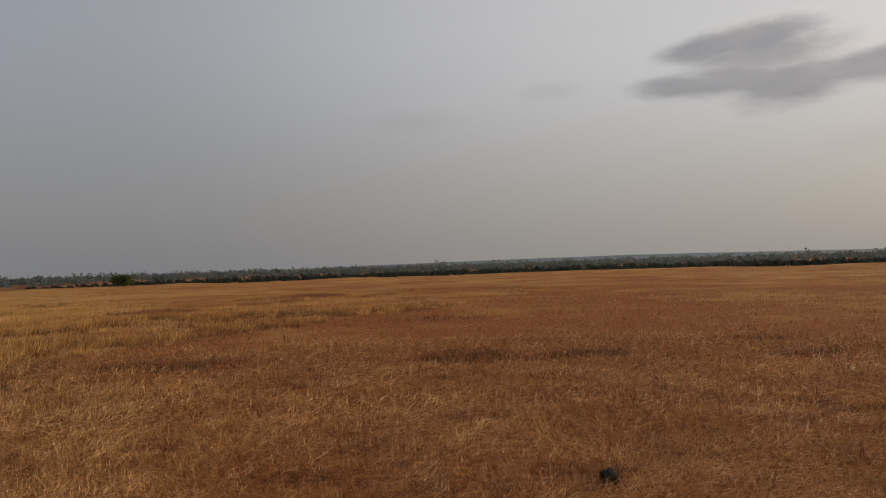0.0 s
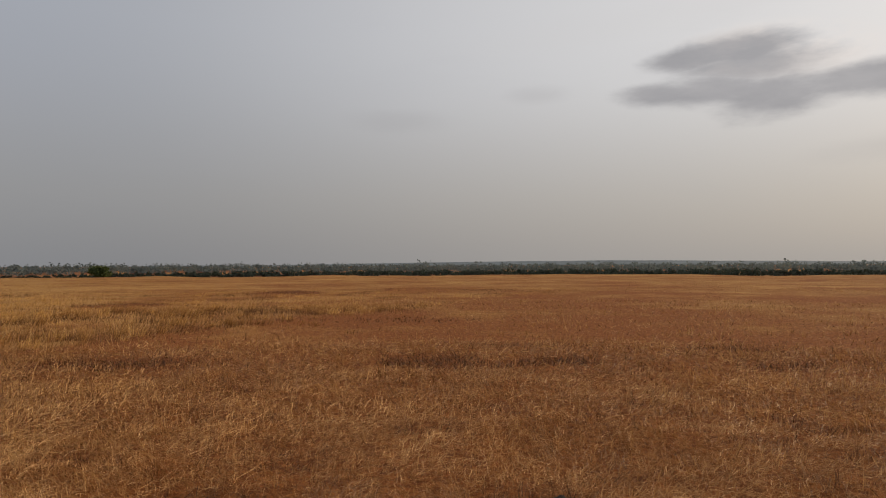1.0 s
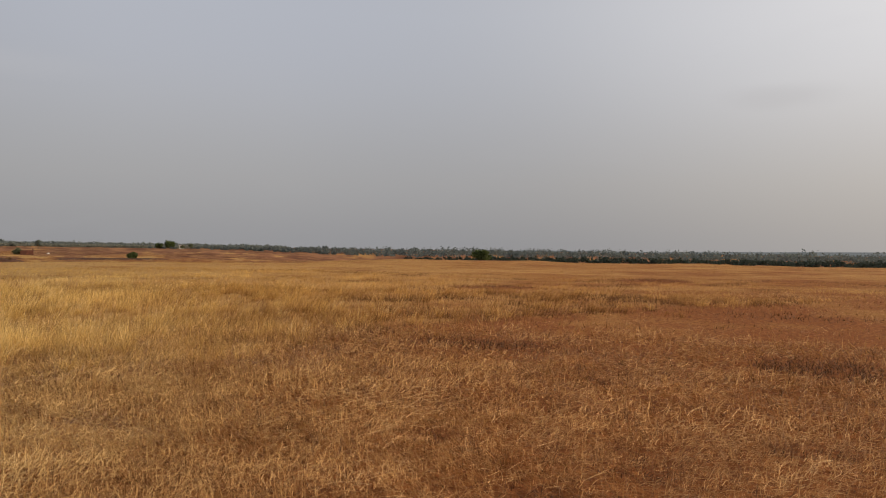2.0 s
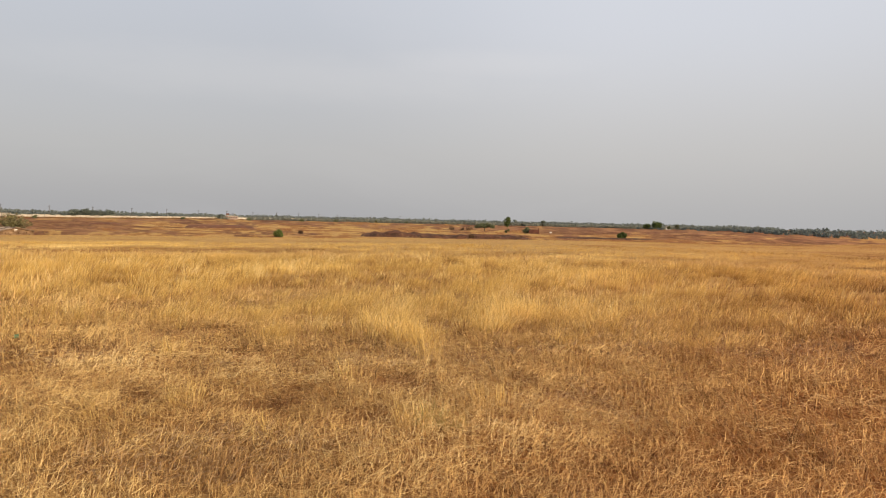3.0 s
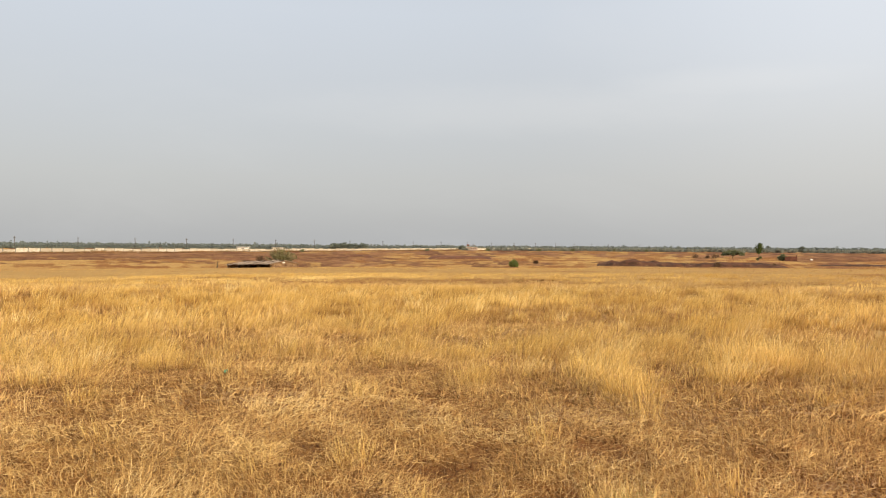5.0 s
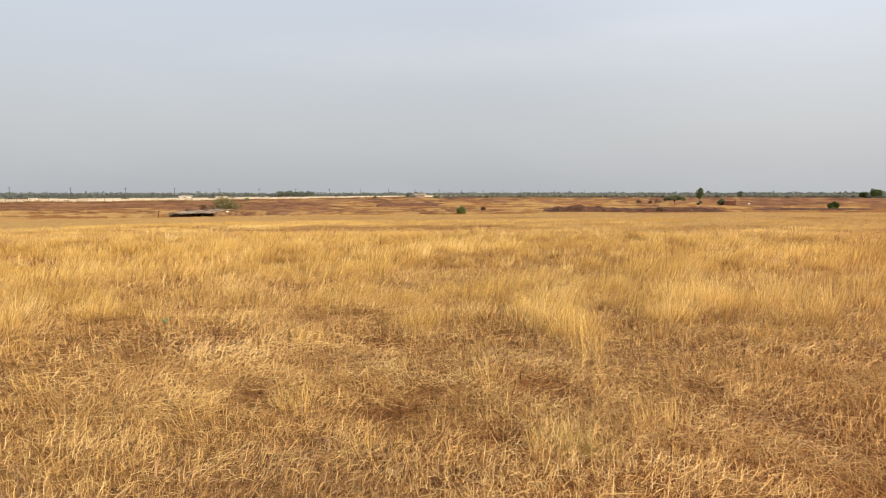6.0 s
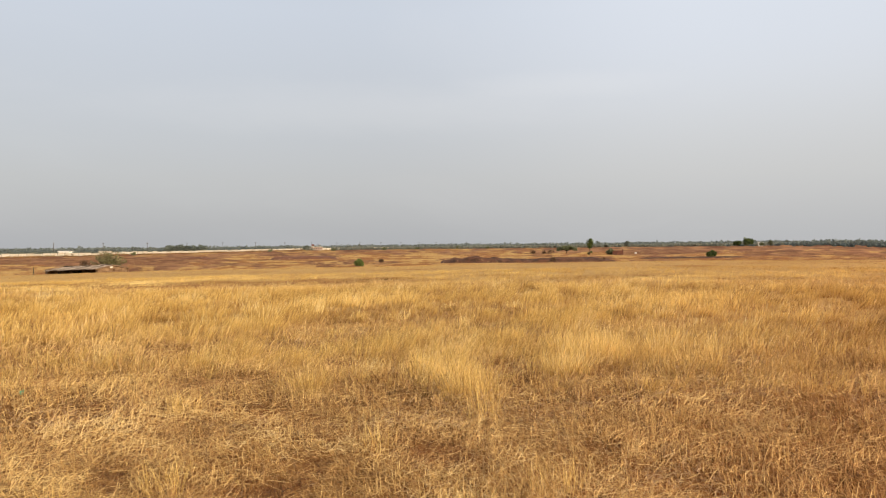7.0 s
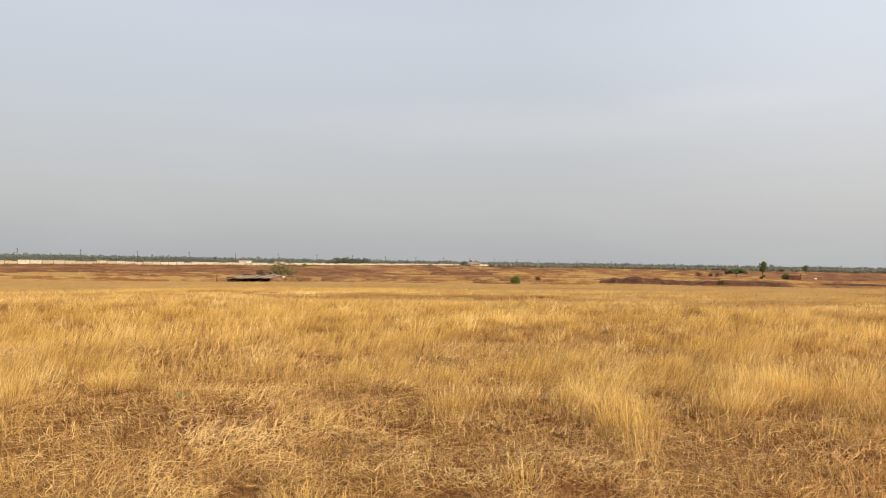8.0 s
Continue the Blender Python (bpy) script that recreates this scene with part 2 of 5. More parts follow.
def ground_material():
    m, n, shader, _ = surface("dry_field_ground", 0.95)
    shader.inputs["Specular IOR Level"].default_value = 0.05
    place = n.add("ShaderNodeTexCoord").outputs["Object"]
    straw = n.add("ShaderNodeAttribute", attribute_name="straw").outputs["Fac"]
    broad = n.noise(place, 0.035, 4.0, 0.6, 0.4)
    mid = n.noise(place, 0.35, 5.0, 0.62, 0.3)
    patch = n.noise(place, 0.12, 6.0, 0.68, 0.6)
    fine = n.noise(place, 9.0, 5.0, 0.7)
    grain = n.noise(place, 60.0, 4.0, 0.7)
    litter = n.math("ADD", straw, n.math("ADD", n.math("MULTIPLY", n.math("SUBTRACT", mid, 0.5), 0.9),
                                         n.math("ADD", n.math("MULTIPLY", n.math("SUBTRACT", fine, 0.5), 0.8), n.math("MULTIPLY", n.math("SUBTRACT", patch, 0.5), 1.6))))
    litter = n.range(litter, 0.22, 0.80)
    soil = n.mix(n.range(fine, 0.35, 0.65), (0.150, 0.056, 0.020), (0.315, 0.136, 0.046))
    hay = n.mix(n.range(grain, 0.3, 0.7), (0.250, 0.135, 0.046), (0.580, 0.362, 0.125))
    hay = n.mix(n.range(broad, 0.40, 0.62, 0.0, 0.45), hay, (0.300, 0.165, 0.060))
    cover = n.mix(litter, soil, hay)
    # mauve-brown tone over the far plain
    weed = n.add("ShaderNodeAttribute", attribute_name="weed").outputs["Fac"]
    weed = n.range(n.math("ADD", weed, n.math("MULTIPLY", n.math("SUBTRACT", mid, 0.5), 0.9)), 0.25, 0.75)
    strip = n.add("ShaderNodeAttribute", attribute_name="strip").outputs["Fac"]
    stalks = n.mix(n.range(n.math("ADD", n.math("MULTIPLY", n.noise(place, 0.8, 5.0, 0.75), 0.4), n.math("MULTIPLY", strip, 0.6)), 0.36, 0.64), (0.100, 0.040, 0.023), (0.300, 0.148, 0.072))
    # close-lying bleached straw
    cover = n.mix(n.math("MULTIPLY", n.range(n.math("ADD", straw, n.math("MULTIPLY", n.math("SUBTRACT", patch, 0.5), 0.8)), 0.66, 0.98), 0.38), cover, n.mix(n.range(fine, 0.3, 0.7), (0.370, 0.230, 0.088), (0.560, 0.380, 0.165)))
    n.put(shader.inputs["Base Color"], redden(n, place, n.mix(n.math("MULTIPLY", weed, 0.9), cover, stalks)))
    bump(n, shader, n.math("ADD", fine, n.math("MULTIPLY", grain, 0.4)), 0.8, 0.05)
    return m


ground_mat = ground_material()

# ================= helpers for meshes =================
rng = np.random.default_rng(7)


def part(name, bm, material, parent, label=""):
    """Links a bmesh as one mesh object under a thing or a part."""
    me = bpy.data.meshes.new(name)
    bm.to_mesh(me)
    bm.free()
    me.materials.append(material)
    ob = new(name, me)
    ob.parent = parent
    return tagged(ob, label)


def thing(name, m, label, category, group="", kind=""):
    ob = new(name)
    ob.matrix_world = m
    return tagged(ob, label, category, group, kind)


def box(bm, x0, y0, z0, x1, y1, z1, bevel=0.0):
    made = bmesh.ops.create_cube(bm, size=1.0, matrix=Matrix.LocRotScale(
        ((x0 + x1) / 2, (y0 + y1) / 2, (z0 + z1) / 2), None, (abs(x1 - x0), abs(y1 - y0), abs(z1 - z0))))
    if bevel:
        edges = list({e for v in made["verts"] for e in v.link_edges})
        bmesh.ops.bevel(bm, geom=edges, offset=bevel, segments=1, affect="EDGES")
    return bm


def tube(bm, a, b, ra, rb, sides=7):
    a, b = Vector(a), Vector(b)
    turn = (b - a).to_track_quat("Z", "Y").to_matrix().to_4x4()
    bmesh.ops.create_cone(bm, cap_ends=True, segments=sides, radius1=ra, radius2=rb, depth=(b - a).length,
                          matrix=Matrix.Translation((a + b) / 2) @ turn)
    return bm


def array_mesh(name, verts, quads, tris, tone, material):
    """A mesh straight from numpy arrays; tone is a number per vertex."""
    me = bpy.data.meshes.new(name)
    nq, nt = len(quads), len(tris)
    me.vertices.add(len(verts))
    me.vertices.foreach_set("co", np.ascontiguousarray(verts, dtype=np.float32).ravel())
    loops = np.concatenate([np.ravel(quads), np.ravel(tris)]).astype(np.int32)
    me.loops.add(len(loops))
    me.loops.foreach_set("vertex_index", loops)
    me.polygons.add(nq + nt)
    me.polygons.foreach_set("loop_start", np.concatenate([np.arange(nq) * 4, nq * 4 + np.arange(nt) * 3]).astype(np.int32))
    if tone is not None:
        me.attributes.new("tone", "FLOAT", "POINT").data.foreach_set("value", np.asarray(tone, dtype=np.float32))
    me.update(calc_edges=True)
    me.materials.append(material)
    return me


def lattice(ix, iy, seed):
    """A repeatable random number for each cell."""
    h = (ix.astype(np.int64) * 374761393 + iy.astype(np.int64) * 668265263 + seed * 1442695041) & 0x7FFFFFFF
    h = ((h ^ (h >> 13)) * 1274126177) & 0x7FFFFFFF
    return ((h ^ (h >> 16)) & 0xFFFF) / 65535.0


def value_noise(x, y, size, seed=0, octaves=3):
    """Smooth noise from 0 to 1 over the plan."""
    total, weight = np.zeros(np.shape(x)), 0.0
    for o in range(octaves):
        u, v = np.asarray(x) / size * 2 ** o + 31.7 * o, np.asarray(y) / size * 2 ** o - 17.3 * o
        iu, iv = np.floor(u), np.floor(v)
        fu, fv = u - iu, v - iv
        fu, fv = fu * fu * (3 - 2 * fu), fv * fv * (3 - 2 * fv)
        a, b = lattice(iu, iv, seed + o), lattice(iu + 1, iv, seed + o)
        c, d = lattice(iu, iv + 1, seed + o), lattice(iu + 1, iv + 1, seed + o)
        total += 0.5 ** o * ((a * (1 - fu) + b * fu) * (1 - fv) + (c * (1 - fu) + d * fu) * fv)
        weight += 0.5 ** o
    return total / weight


def step(value, lo, hi):
    t = np.clip((np.asarray(value, dtype=float) - lo) / (hi - lo), 0, 1)
    return t * t * (3 - 2 * t)


# ================= the lie of the land =================

def polar(x, y):
    return np.hypot(x, y), np.degrees(np.arctan2(-np.asarray(x), np.asarray(y)))


def land(x, y):
    """Height of the ground: a low rise round the walker that ends in a brink, a shallow plain beyond it on one side, falling ground on the other."""
    x, y = np.asarray(x, dtype=float), np.asarray(y, dtype=float)
    r, b = polar(x, y)
    side = step(b, 30, 47) * step(b, 178, 150)
    brink = 0.10 - 0.30 * step(b, 50, 80) - 0.25 * step(b, 82, 112)
    plain = brink * step(r, 24, 56) + (-1.5 - brink) * step(r, 62, 108) + 1.0 * step(r, 330, 800)
    fall = -5.0 * step(r, 105, 260) + 3.0 * step(r, 500, 1500)
    z = side * plain + (1 - side) * fall
    z -= 0.38 * step(np.hypot(x + 110.0, y + 12.0), 24, 11)      # the shed's hollow
    z += (value_noise(x, y, 45, 3) - 0.5) * 0.35 * step(r, 25, 90) * step(r, 1500, 600)
    z += (value_noise(x, y * 0.4, 9, 4, 4) - 0.5) * 0.55 * step(r, 50, 110) * step(r, 700, 350)
    z += (value_noise(x, y, 1.4, 5) - 0.5) * 0.07 * step(r, 60, 20)
    return z


# bare dark patches: x, y, half-length, half-width, turn in degrees
BARE = [(0.15, 11.6, 1.0, 0.9, 5), (1.95, 11.7, 0.75, 0.7, 10), (1.05, 11.3, 0.6, 0.5, 0), (-4.6, 11.6, 1.5, 0.6, 4), (-0.95, 6.0, 0.35, 0.22, 0), (-2.6, 6.1, 0.3, 0.2, 0),
        (0.74, 5.15, 0.4, 0.22, 0), (-1.0, 20.5, 1.8, 1.2, 0), (5.1, 11.1, 0.7, 0.4, 0), (5.5, 13.4, 1.1, 0.4, 0), (3.3, 7.5, 0.5, 0.16, 10), (3.9, 7.0, 0.45, 0.14, 5),
        (2.9, 6.7, 0.4, 0.14, 10), (3.6, 6.2, 0.5, 0.14, 8), (-8.3, 42.0, 1.8, 3.0, 10), (-12.2, 28.5, 1.7, 1.8, 15), (0.08, 7.2, 0.4, 0.22, 0), (-1.2, 5.2, 0.5, 0.2, 0)]
# pressed-down reddish hollows between the near tufts; their shade is put into darker tones
HOLLOWS = [(-8.83, -1.03, 0.35, 0.45, 10), (-9.98, -0.11, 0.35, 0.38, 0), (-10.5, 0.85, 0.25, 0.75, 0), (-8.80, 1.32, 0.25, 0.18, 0), (-9.69, 2.57, 0.38, 0.75, 8),
           (-7.96, 2.82, 0.28, 0.22, 0), (-6.36, 1.69, 0.25, 0.17, 0), (-5.77, 2.54, 0.27, 0.24, 30), (-5.33, 2.01, 0.16, 0.18, 0), (-7.40, -0.25, 0.22, 0.38, 0),
           (-9.23, 5.69, 0.50, 0.45, 0), (-10.33, 4.07, 0.35, 0.45, 0), (-8.18, 4.06, 0.22, 0.16, 0), (-6.21, 3.81, 0.38, 0.20, 20), (-7.05, 4.25, 0.20, 0.14, 0),
           (-5.89, 4.95, 0.18, 0.20, 0), (-6.33, 2.93, 0.18, 0.15, 0), (-7.55, 3.18, 0.22, 0.15, 0), (-5.18, 3.13, 0.17, 0.20, 0)]
# brown gaps in the standing grass and long bare strips beyond it
GAPS = [(-18.0, -3.6, 0.9, 1.1, 0), (-15.1, 6.2, 1.0, 1.4, 25), (-12.5, 9.1, 0.6, 0.7, 0), (-20.4, 16.4, 1.5, 1.1, 0), (-15.9, 12.1, 0.8, 0.6, 0), (-16.9, 9.4, 0.9, 0.6, 0),
        (-12.6, 4.4, 0.6, 0.5, 0), (-13.2, 2.7, 0.4, 0.4, 0), (-12.5, 1.7, 0.5, 0.6, 0), (-8.3, 6.4, 0.25, 0.45, 0), (-29.0, -5.0, 5.0, 0.8, 100), (-32.5, 3.4, 4.0, 1.6, 86),
        (-33.5, 11.0, 4.5, 1.8, 74), (-40.5, 32.4, 2.0, 1.4, 52), (-41.0, -6.0, 5.0, 1.0, 97)]
# tall tufts that stand out of the low grass
TUFTS = [(-8.05, 4.70, 0.80, 0.30, 166), (-9.2, 4.80, 0.55, 0.40, 20), (-6.70, 3.42, 0.18, 0.12, 0), (-6.95, 4.55, 0.24, 0.16, 0),
         (-9.9, 7.0, 0.8, 0.5, 20), (-8.9, 6.3, 0.45, 0.40, 40), (-4.95, 3.50, 0.24, 0.22, 0), (-6.15, 2.05, 0.16, 0.20, 0),
         (-8.5, 2.2, 0.28, 0.20, 0), (-9.3, 3.4, 0.35, 0.35, 0), (-9.5, -1.15, 0.45, 0.42, 0), (-8.3, 7.55, 0.5, 0.45, 30),
         (-5.3, 4.15, 0.2, 0.2, 0), (-7.4, 6.6, 0.30, 0.20, 0), (-8.75, 3.25, 0.3, 0.22, 0), (-6.9, 0.2, 0.20, 0.20, 0),
         (-10.5, -0.2, 0.35, 0.4, 0), (-8.4, -0.48, 0.2, 0.15, 0), (-5.85, 1.45, 0.14, 0.12, 0), (-5.2, 2.42, 0.12, 0.10, 0)]


def spots(x, y, table):
    """1 at the middle of the listed patches, 0 outside, with ragged rims."""
    rag = (value_noise(x, y, 0.5, 40) - 0.5) * 1.1
    best = np.zeros(np.shape(x))
    for px, py, la, lb, turn in table:
        c, s = math.cos(radians(turn)), math.sin(radians(turn))
        u, v = ((x - px) * c + (y - py) * s) / la, (-(x - px) * s + (y - py) * c) / lb
        best = np.maximum(best, step(np.hypot(u, v) + rag, 1.25, 0.55))
    return best


def trodden(x, y):
    """Pressed-down brown patches between the clumps, 0 to 1."""
    own = (0.42 - 0.15 * step(polar(x, y)[1], 52, 30)) * step(0.65 * value_noise(x, y, 1.5, 51, 3) + 0.35 * value_noise(x, y, 0.45, 52, 2), 0.53, 0.66)
    return np.maximum(own, np.maximum(spots(x, y, BARE), spots(x, y, HOLLOWS)))


def streaks(x, y):
    """Thin brown strips where the soil shows between the grass, 0 to 1."""
    r, b = polar(x, y)
    return step(value_noise(x, y, 9.0, 22, 3), 0.55, 0.65) * step(r, 18, 34) * step(r, 54, 42) * step(b, 46, 66)


def tallness(x, y):
    """How thickly the tall golden grass stands, 0 to 1."""
    r, b = polar(x, y)
    n = value_noise(x, y, 3.2, 11)
    start = 10.6 - 1.2 * step(b, 86, 98) + 8.5 * step(b, 45, 12) + 26.0 * step(b, 12, -18)
    band = step(r + (n - 0.5) * 3.6, start - 1.0, start + 1.4)
    thin = 1 - 0.55 * step(r, 27, 46) * step(value_noise(x, y, 14, 12), 0.35, 0.6)
    far = 1 - 0.75 * step(r, 85, 125)
    gaps = 1 - 0.75 * step(value_noise(x, y, 2.2, 13), 0.60, 0.74)
    t = band * thin * far * gaps * (1 - 0.5 * streaks(x, y)) * (1 - 0.35 * step(b, 40, 22)) * (1 - 0.5 * step(b, 20, -10))
    t = t * (1 - spots(x, y, BARE)) * (1 - 0.9 * spots(x, y, HOLLOWS)) * (1 - 0.75 * spots(x, y, GAPS))
    return np.clip(np.maximum(t, spots(x, y, TUFTS)), 0, 1)


def between(value, a, b, c, d):
    """1 from b to c, falling to 0 at a and d."""
    return step(value, a, b) * step(value, d, c)


def brown_amount(x, y):
    """How much mauve-brown tone covers the plain beyond the brink, 0 to 1."""
    r, b = polar(x, y)
    u, v = 3900.0 / np.maximum(r, 20.0), b * 2.0      # strips stretched with distance so they look right from the camera
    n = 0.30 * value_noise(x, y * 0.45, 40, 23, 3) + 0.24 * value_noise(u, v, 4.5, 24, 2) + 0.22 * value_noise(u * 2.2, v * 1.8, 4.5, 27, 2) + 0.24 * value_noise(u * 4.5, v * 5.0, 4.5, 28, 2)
    n = n + 0.09 * between(b, 84, 92, 125, 140) * between(r, 150, 180, 300, 360) + 0.05 * between(b, 72, 79, 95, 100) * between(r, 108, 118, 165, 200)
    n = 0.5 + 1.35 * (n - 0.5) + 0.05 * step(b, 66, 54) * step(r, 118, 150) * step(r, 620, 420) - 0.12 * between(b, 90, 94, 125, 140) * between(r, 60, 70, 140, 170)
    # browner again past 300 m and under the far woods
    n = n - 0.03 * between(b, 60, 66, 76, 82) * between(r, 120, 150, 500, 700) + 0.06 * step(r, 300, 480)
    return step(n, 0.42, 0.58) * step(r, 90, 118) * np.maximum(step(b, 15, 28), step(r, 290, 350))


def strawness(x, y):
    """How much straw covers the soil, 0 to 1."""
    r, b = polar(x, y)
    s = 0.62 + 0.22 * tallness(x, y) - 0.55 * spots(x, y, BARE) - 0.10 * spots(x, y, HOLLOWS) - 0.18 * spots(x, y, GAPS) - 0.3 * trodden(x, y) * step(r, 24, 12)
    s -= 0.14 * step(b, 38, 5) * step(r, 70, 15) + 0.16 * step(b, 40, 10) * step(r, 130, 90)
    s -= 0.22 * step(value_noise(x, y, 2.6, 21), 0.58, 0.72) * step(r, 30, 12)
    s += 0.14 * between(r, 24, 36, 92, 125) * step(b, 42, 56)
    s -= 0.40 * streaks(x, y)
    far = step(r, 95, 125) * step(b, 30, 45)
    # flecks stretch with distance too, shaped for the camera's view
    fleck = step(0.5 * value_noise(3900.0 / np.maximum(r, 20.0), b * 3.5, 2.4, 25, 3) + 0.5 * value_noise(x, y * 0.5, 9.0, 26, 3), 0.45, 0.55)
    s = s * (1 - far) + far * np.clip(0.80 - 0.52 * fleck, 0, 1)
    return np.clip(s, 0, 1)


def build_ground():
    radii = [0.35]
    while radii[-1] < 4900:
        r = radii[-1]
        radii.append(r * (1.075 if r < 30 else 1.028 if r < 420 else 1.08))
    radii, rings = np.array(radii), len(radii)
    a = np.radians(np.concatenate([np.arange(124, 210, 0.24), np.arange(210, 484, 0.9)]))     # closer spokes over the plain
    sides = len(a)
    rr, aa = np.meshgrid(radii, a, indexing="ij")
    x, y = (rr * np.cos(aa)).ravel(), (rr * np.sin(aa)).ravel()
    x, y = np.append(x, 0.0), np.append(y, 0.0)
    verts = np.stack([x, y, land(x, y)], 1)
    i, j = np.meshgrid(np.arange(rings - 1), np.arange(sides), indexing="ij")
    jn = (j + 1) % sides
    quads = np.stack([i * sides + j, (i + 1) * sides + j, (i + 1) * sides + jn, i * sides + jn], -1).reshape(-1, 4)
    centre = rings * sides
    tris = np.stack([np.full(sides, centre), np.arange(sides), (np.arange(sides) + 1) % sides], 1)
    me = array_mesh("ground", verts, quads, tris, None, ground_mat)
    # less straw close by darkens the ground for the shade under the blades
    me.attributes.new("straw", "FLOAT", "POINT").data.foreach_set("value", (strawness(x, y) * (1 - 0.60 * step(np.hypot(x, y), 20, 11))).astype(np.float32))
    me.attributes.new("weed", "FLOAT", "POINT").data.foreach_set("value", brown_amount(x, y).astype(np.float32))
    # same stretch by distance, fitted to the camera's view
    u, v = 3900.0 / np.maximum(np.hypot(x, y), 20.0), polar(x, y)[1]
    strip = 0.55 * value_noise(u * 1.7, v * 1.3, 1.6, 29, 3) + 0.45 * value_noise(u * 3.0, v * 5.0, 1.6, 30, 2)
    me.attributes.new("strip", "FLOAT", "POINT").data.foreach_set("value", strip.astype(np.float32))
    me.shade_smooth()
    return tagged(new("ground", me), "dry grassland with straw litter over reddish soil", "ground", kind="structure")


build_ground()

# ================= grass =================


STANDS = (((0.15, 0.5), -60.0, 36.0), ((-0.9, 1.9), 36.0, 180.0))     # the walker's two viewpoints and the bearings that each serves


def scatter(r0, r1, b0, b1, per_m2):
    """Random places in ring sectors round the two viewpoints; bearings in degrees to the left of +y."""
    xs, ys = [], []
    for (cx, cy), lo, hi in STANDS if b0 > -100 and b1 < 123 else (((0.0, 0.0), -400.0, 400.0),):
        inner = 1.5 if cx < -0.5 and r0 < 3.2 else r0
        k = int(math.pi * (r1 ** 2 - inner ** 2) * (b1 - b0) / 360 * per_m2)
        r = np.sqrt(rng.uniform(inner ** 2, r1 ** 2, k))
        b = np.radians(rng.uniform(b0, b1, k))
        x, y = cx - r * np.sin(b), cy + r * np.cos(b)
        own = polar(x, y)[1]
        mine = (own >= lo) & (own < hi) & ((r >= r0) | (np.hypot(x, y) > 3.7))
        xs.append(x[mine]), ys.append(y[mine])
    return np.concatenate(xs), np.concatenate(ys)


def blades(x, y, height, width, lean, curl, heading, tone, segments):
    """Tapered bent blades. lean: angle from upright at the root, curl: further bend to the tip, in radians."""
    k = len(x)
    base = np.stack([x, y, land(x, y) - 0.01], 1)
    ahead = np.stack([np.cos(heading), np.sin(heading), np.zeros(k)], 1)
    across = np.stack([-np.sin(heading), np.cos(heading), np.zeros(k)], 1)
    twist = rng.uniform(-1, 1, k)[:, None]
    across = across * (1 - 0.6 * np.abs(twist)) + ahead * twist
    across /= np.linalg.norm(across, axis=1)[:, None]
    rows, tones, at = [], [], base
    for s in range(segments + 1):
        w = (width * (1 - (s / segments) ** 1.6) * 0.5)[:, None]
        if s < segments:
            rows += [at - across * w, at + across * w]
            # darker towards the root: shade between blades put into the tone
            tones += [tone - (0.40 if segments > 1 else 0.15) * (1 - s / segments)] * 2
        else:
            rows.append(at)
            tones.append(tone + 0.06)
        bend = lean + curl * (s + 0.5) / segments
        stride = (height / segments)[:, None]
        at = at + stride * (ahead * np.sin(bend)[:, None] + np.array([0, 0, 1.0]) * np.cos(bend)[:, None])
    per = 2 * segments + 1
    verts = np.stack(rows, 1).reshape(-1, 3)
    low = land(verts[:, 0], verts[:, 1]) + 0.008
    tip_low = verts[:, 2] < low
    verts[tip_low, 2] = low[tip_low]
    tone_all = np.stack(tones, 1).ravel()
    first = np.arange(k)[:, None] * per
    quads = [first + np.array([[2 * s, 2 * s + 1, 2 * s + 3, 2 * s + 2]]) for s in range(segments - 1)]
    quads = np.concatenate(quads) if quads else np.zeros((0, 4), int)
    tris = first + np.array([[2 * segments - 2, 2 * segments - 1, 2 * segments]])
    return verts, quads, tris, tone_all


def grass(name, label, batches, material=None):
    vs, qs, ts, tn, off = [], [], [], [], 0
    for v, q, t, tone in batches:
        vs.append(v), qs.append(q + off), ts.append(t + off), tn.append(tone)
        off += len(v)
    me = array_mesh(name, np.concatenate(vs), np.concatenate(qs), np.concatenate(ts), np.concatenate(tn), material or straw_mat)
    return tagged(new(name, me), label, "grass", kind="stuff")


WIND = radians(70)


def greyness(x, y):
    """Patches of old weathered grass, 0 to 1."""
    return 0.7 * step(value_noise(x, y, 1.2, 38, 3), 0.52, 0.68)


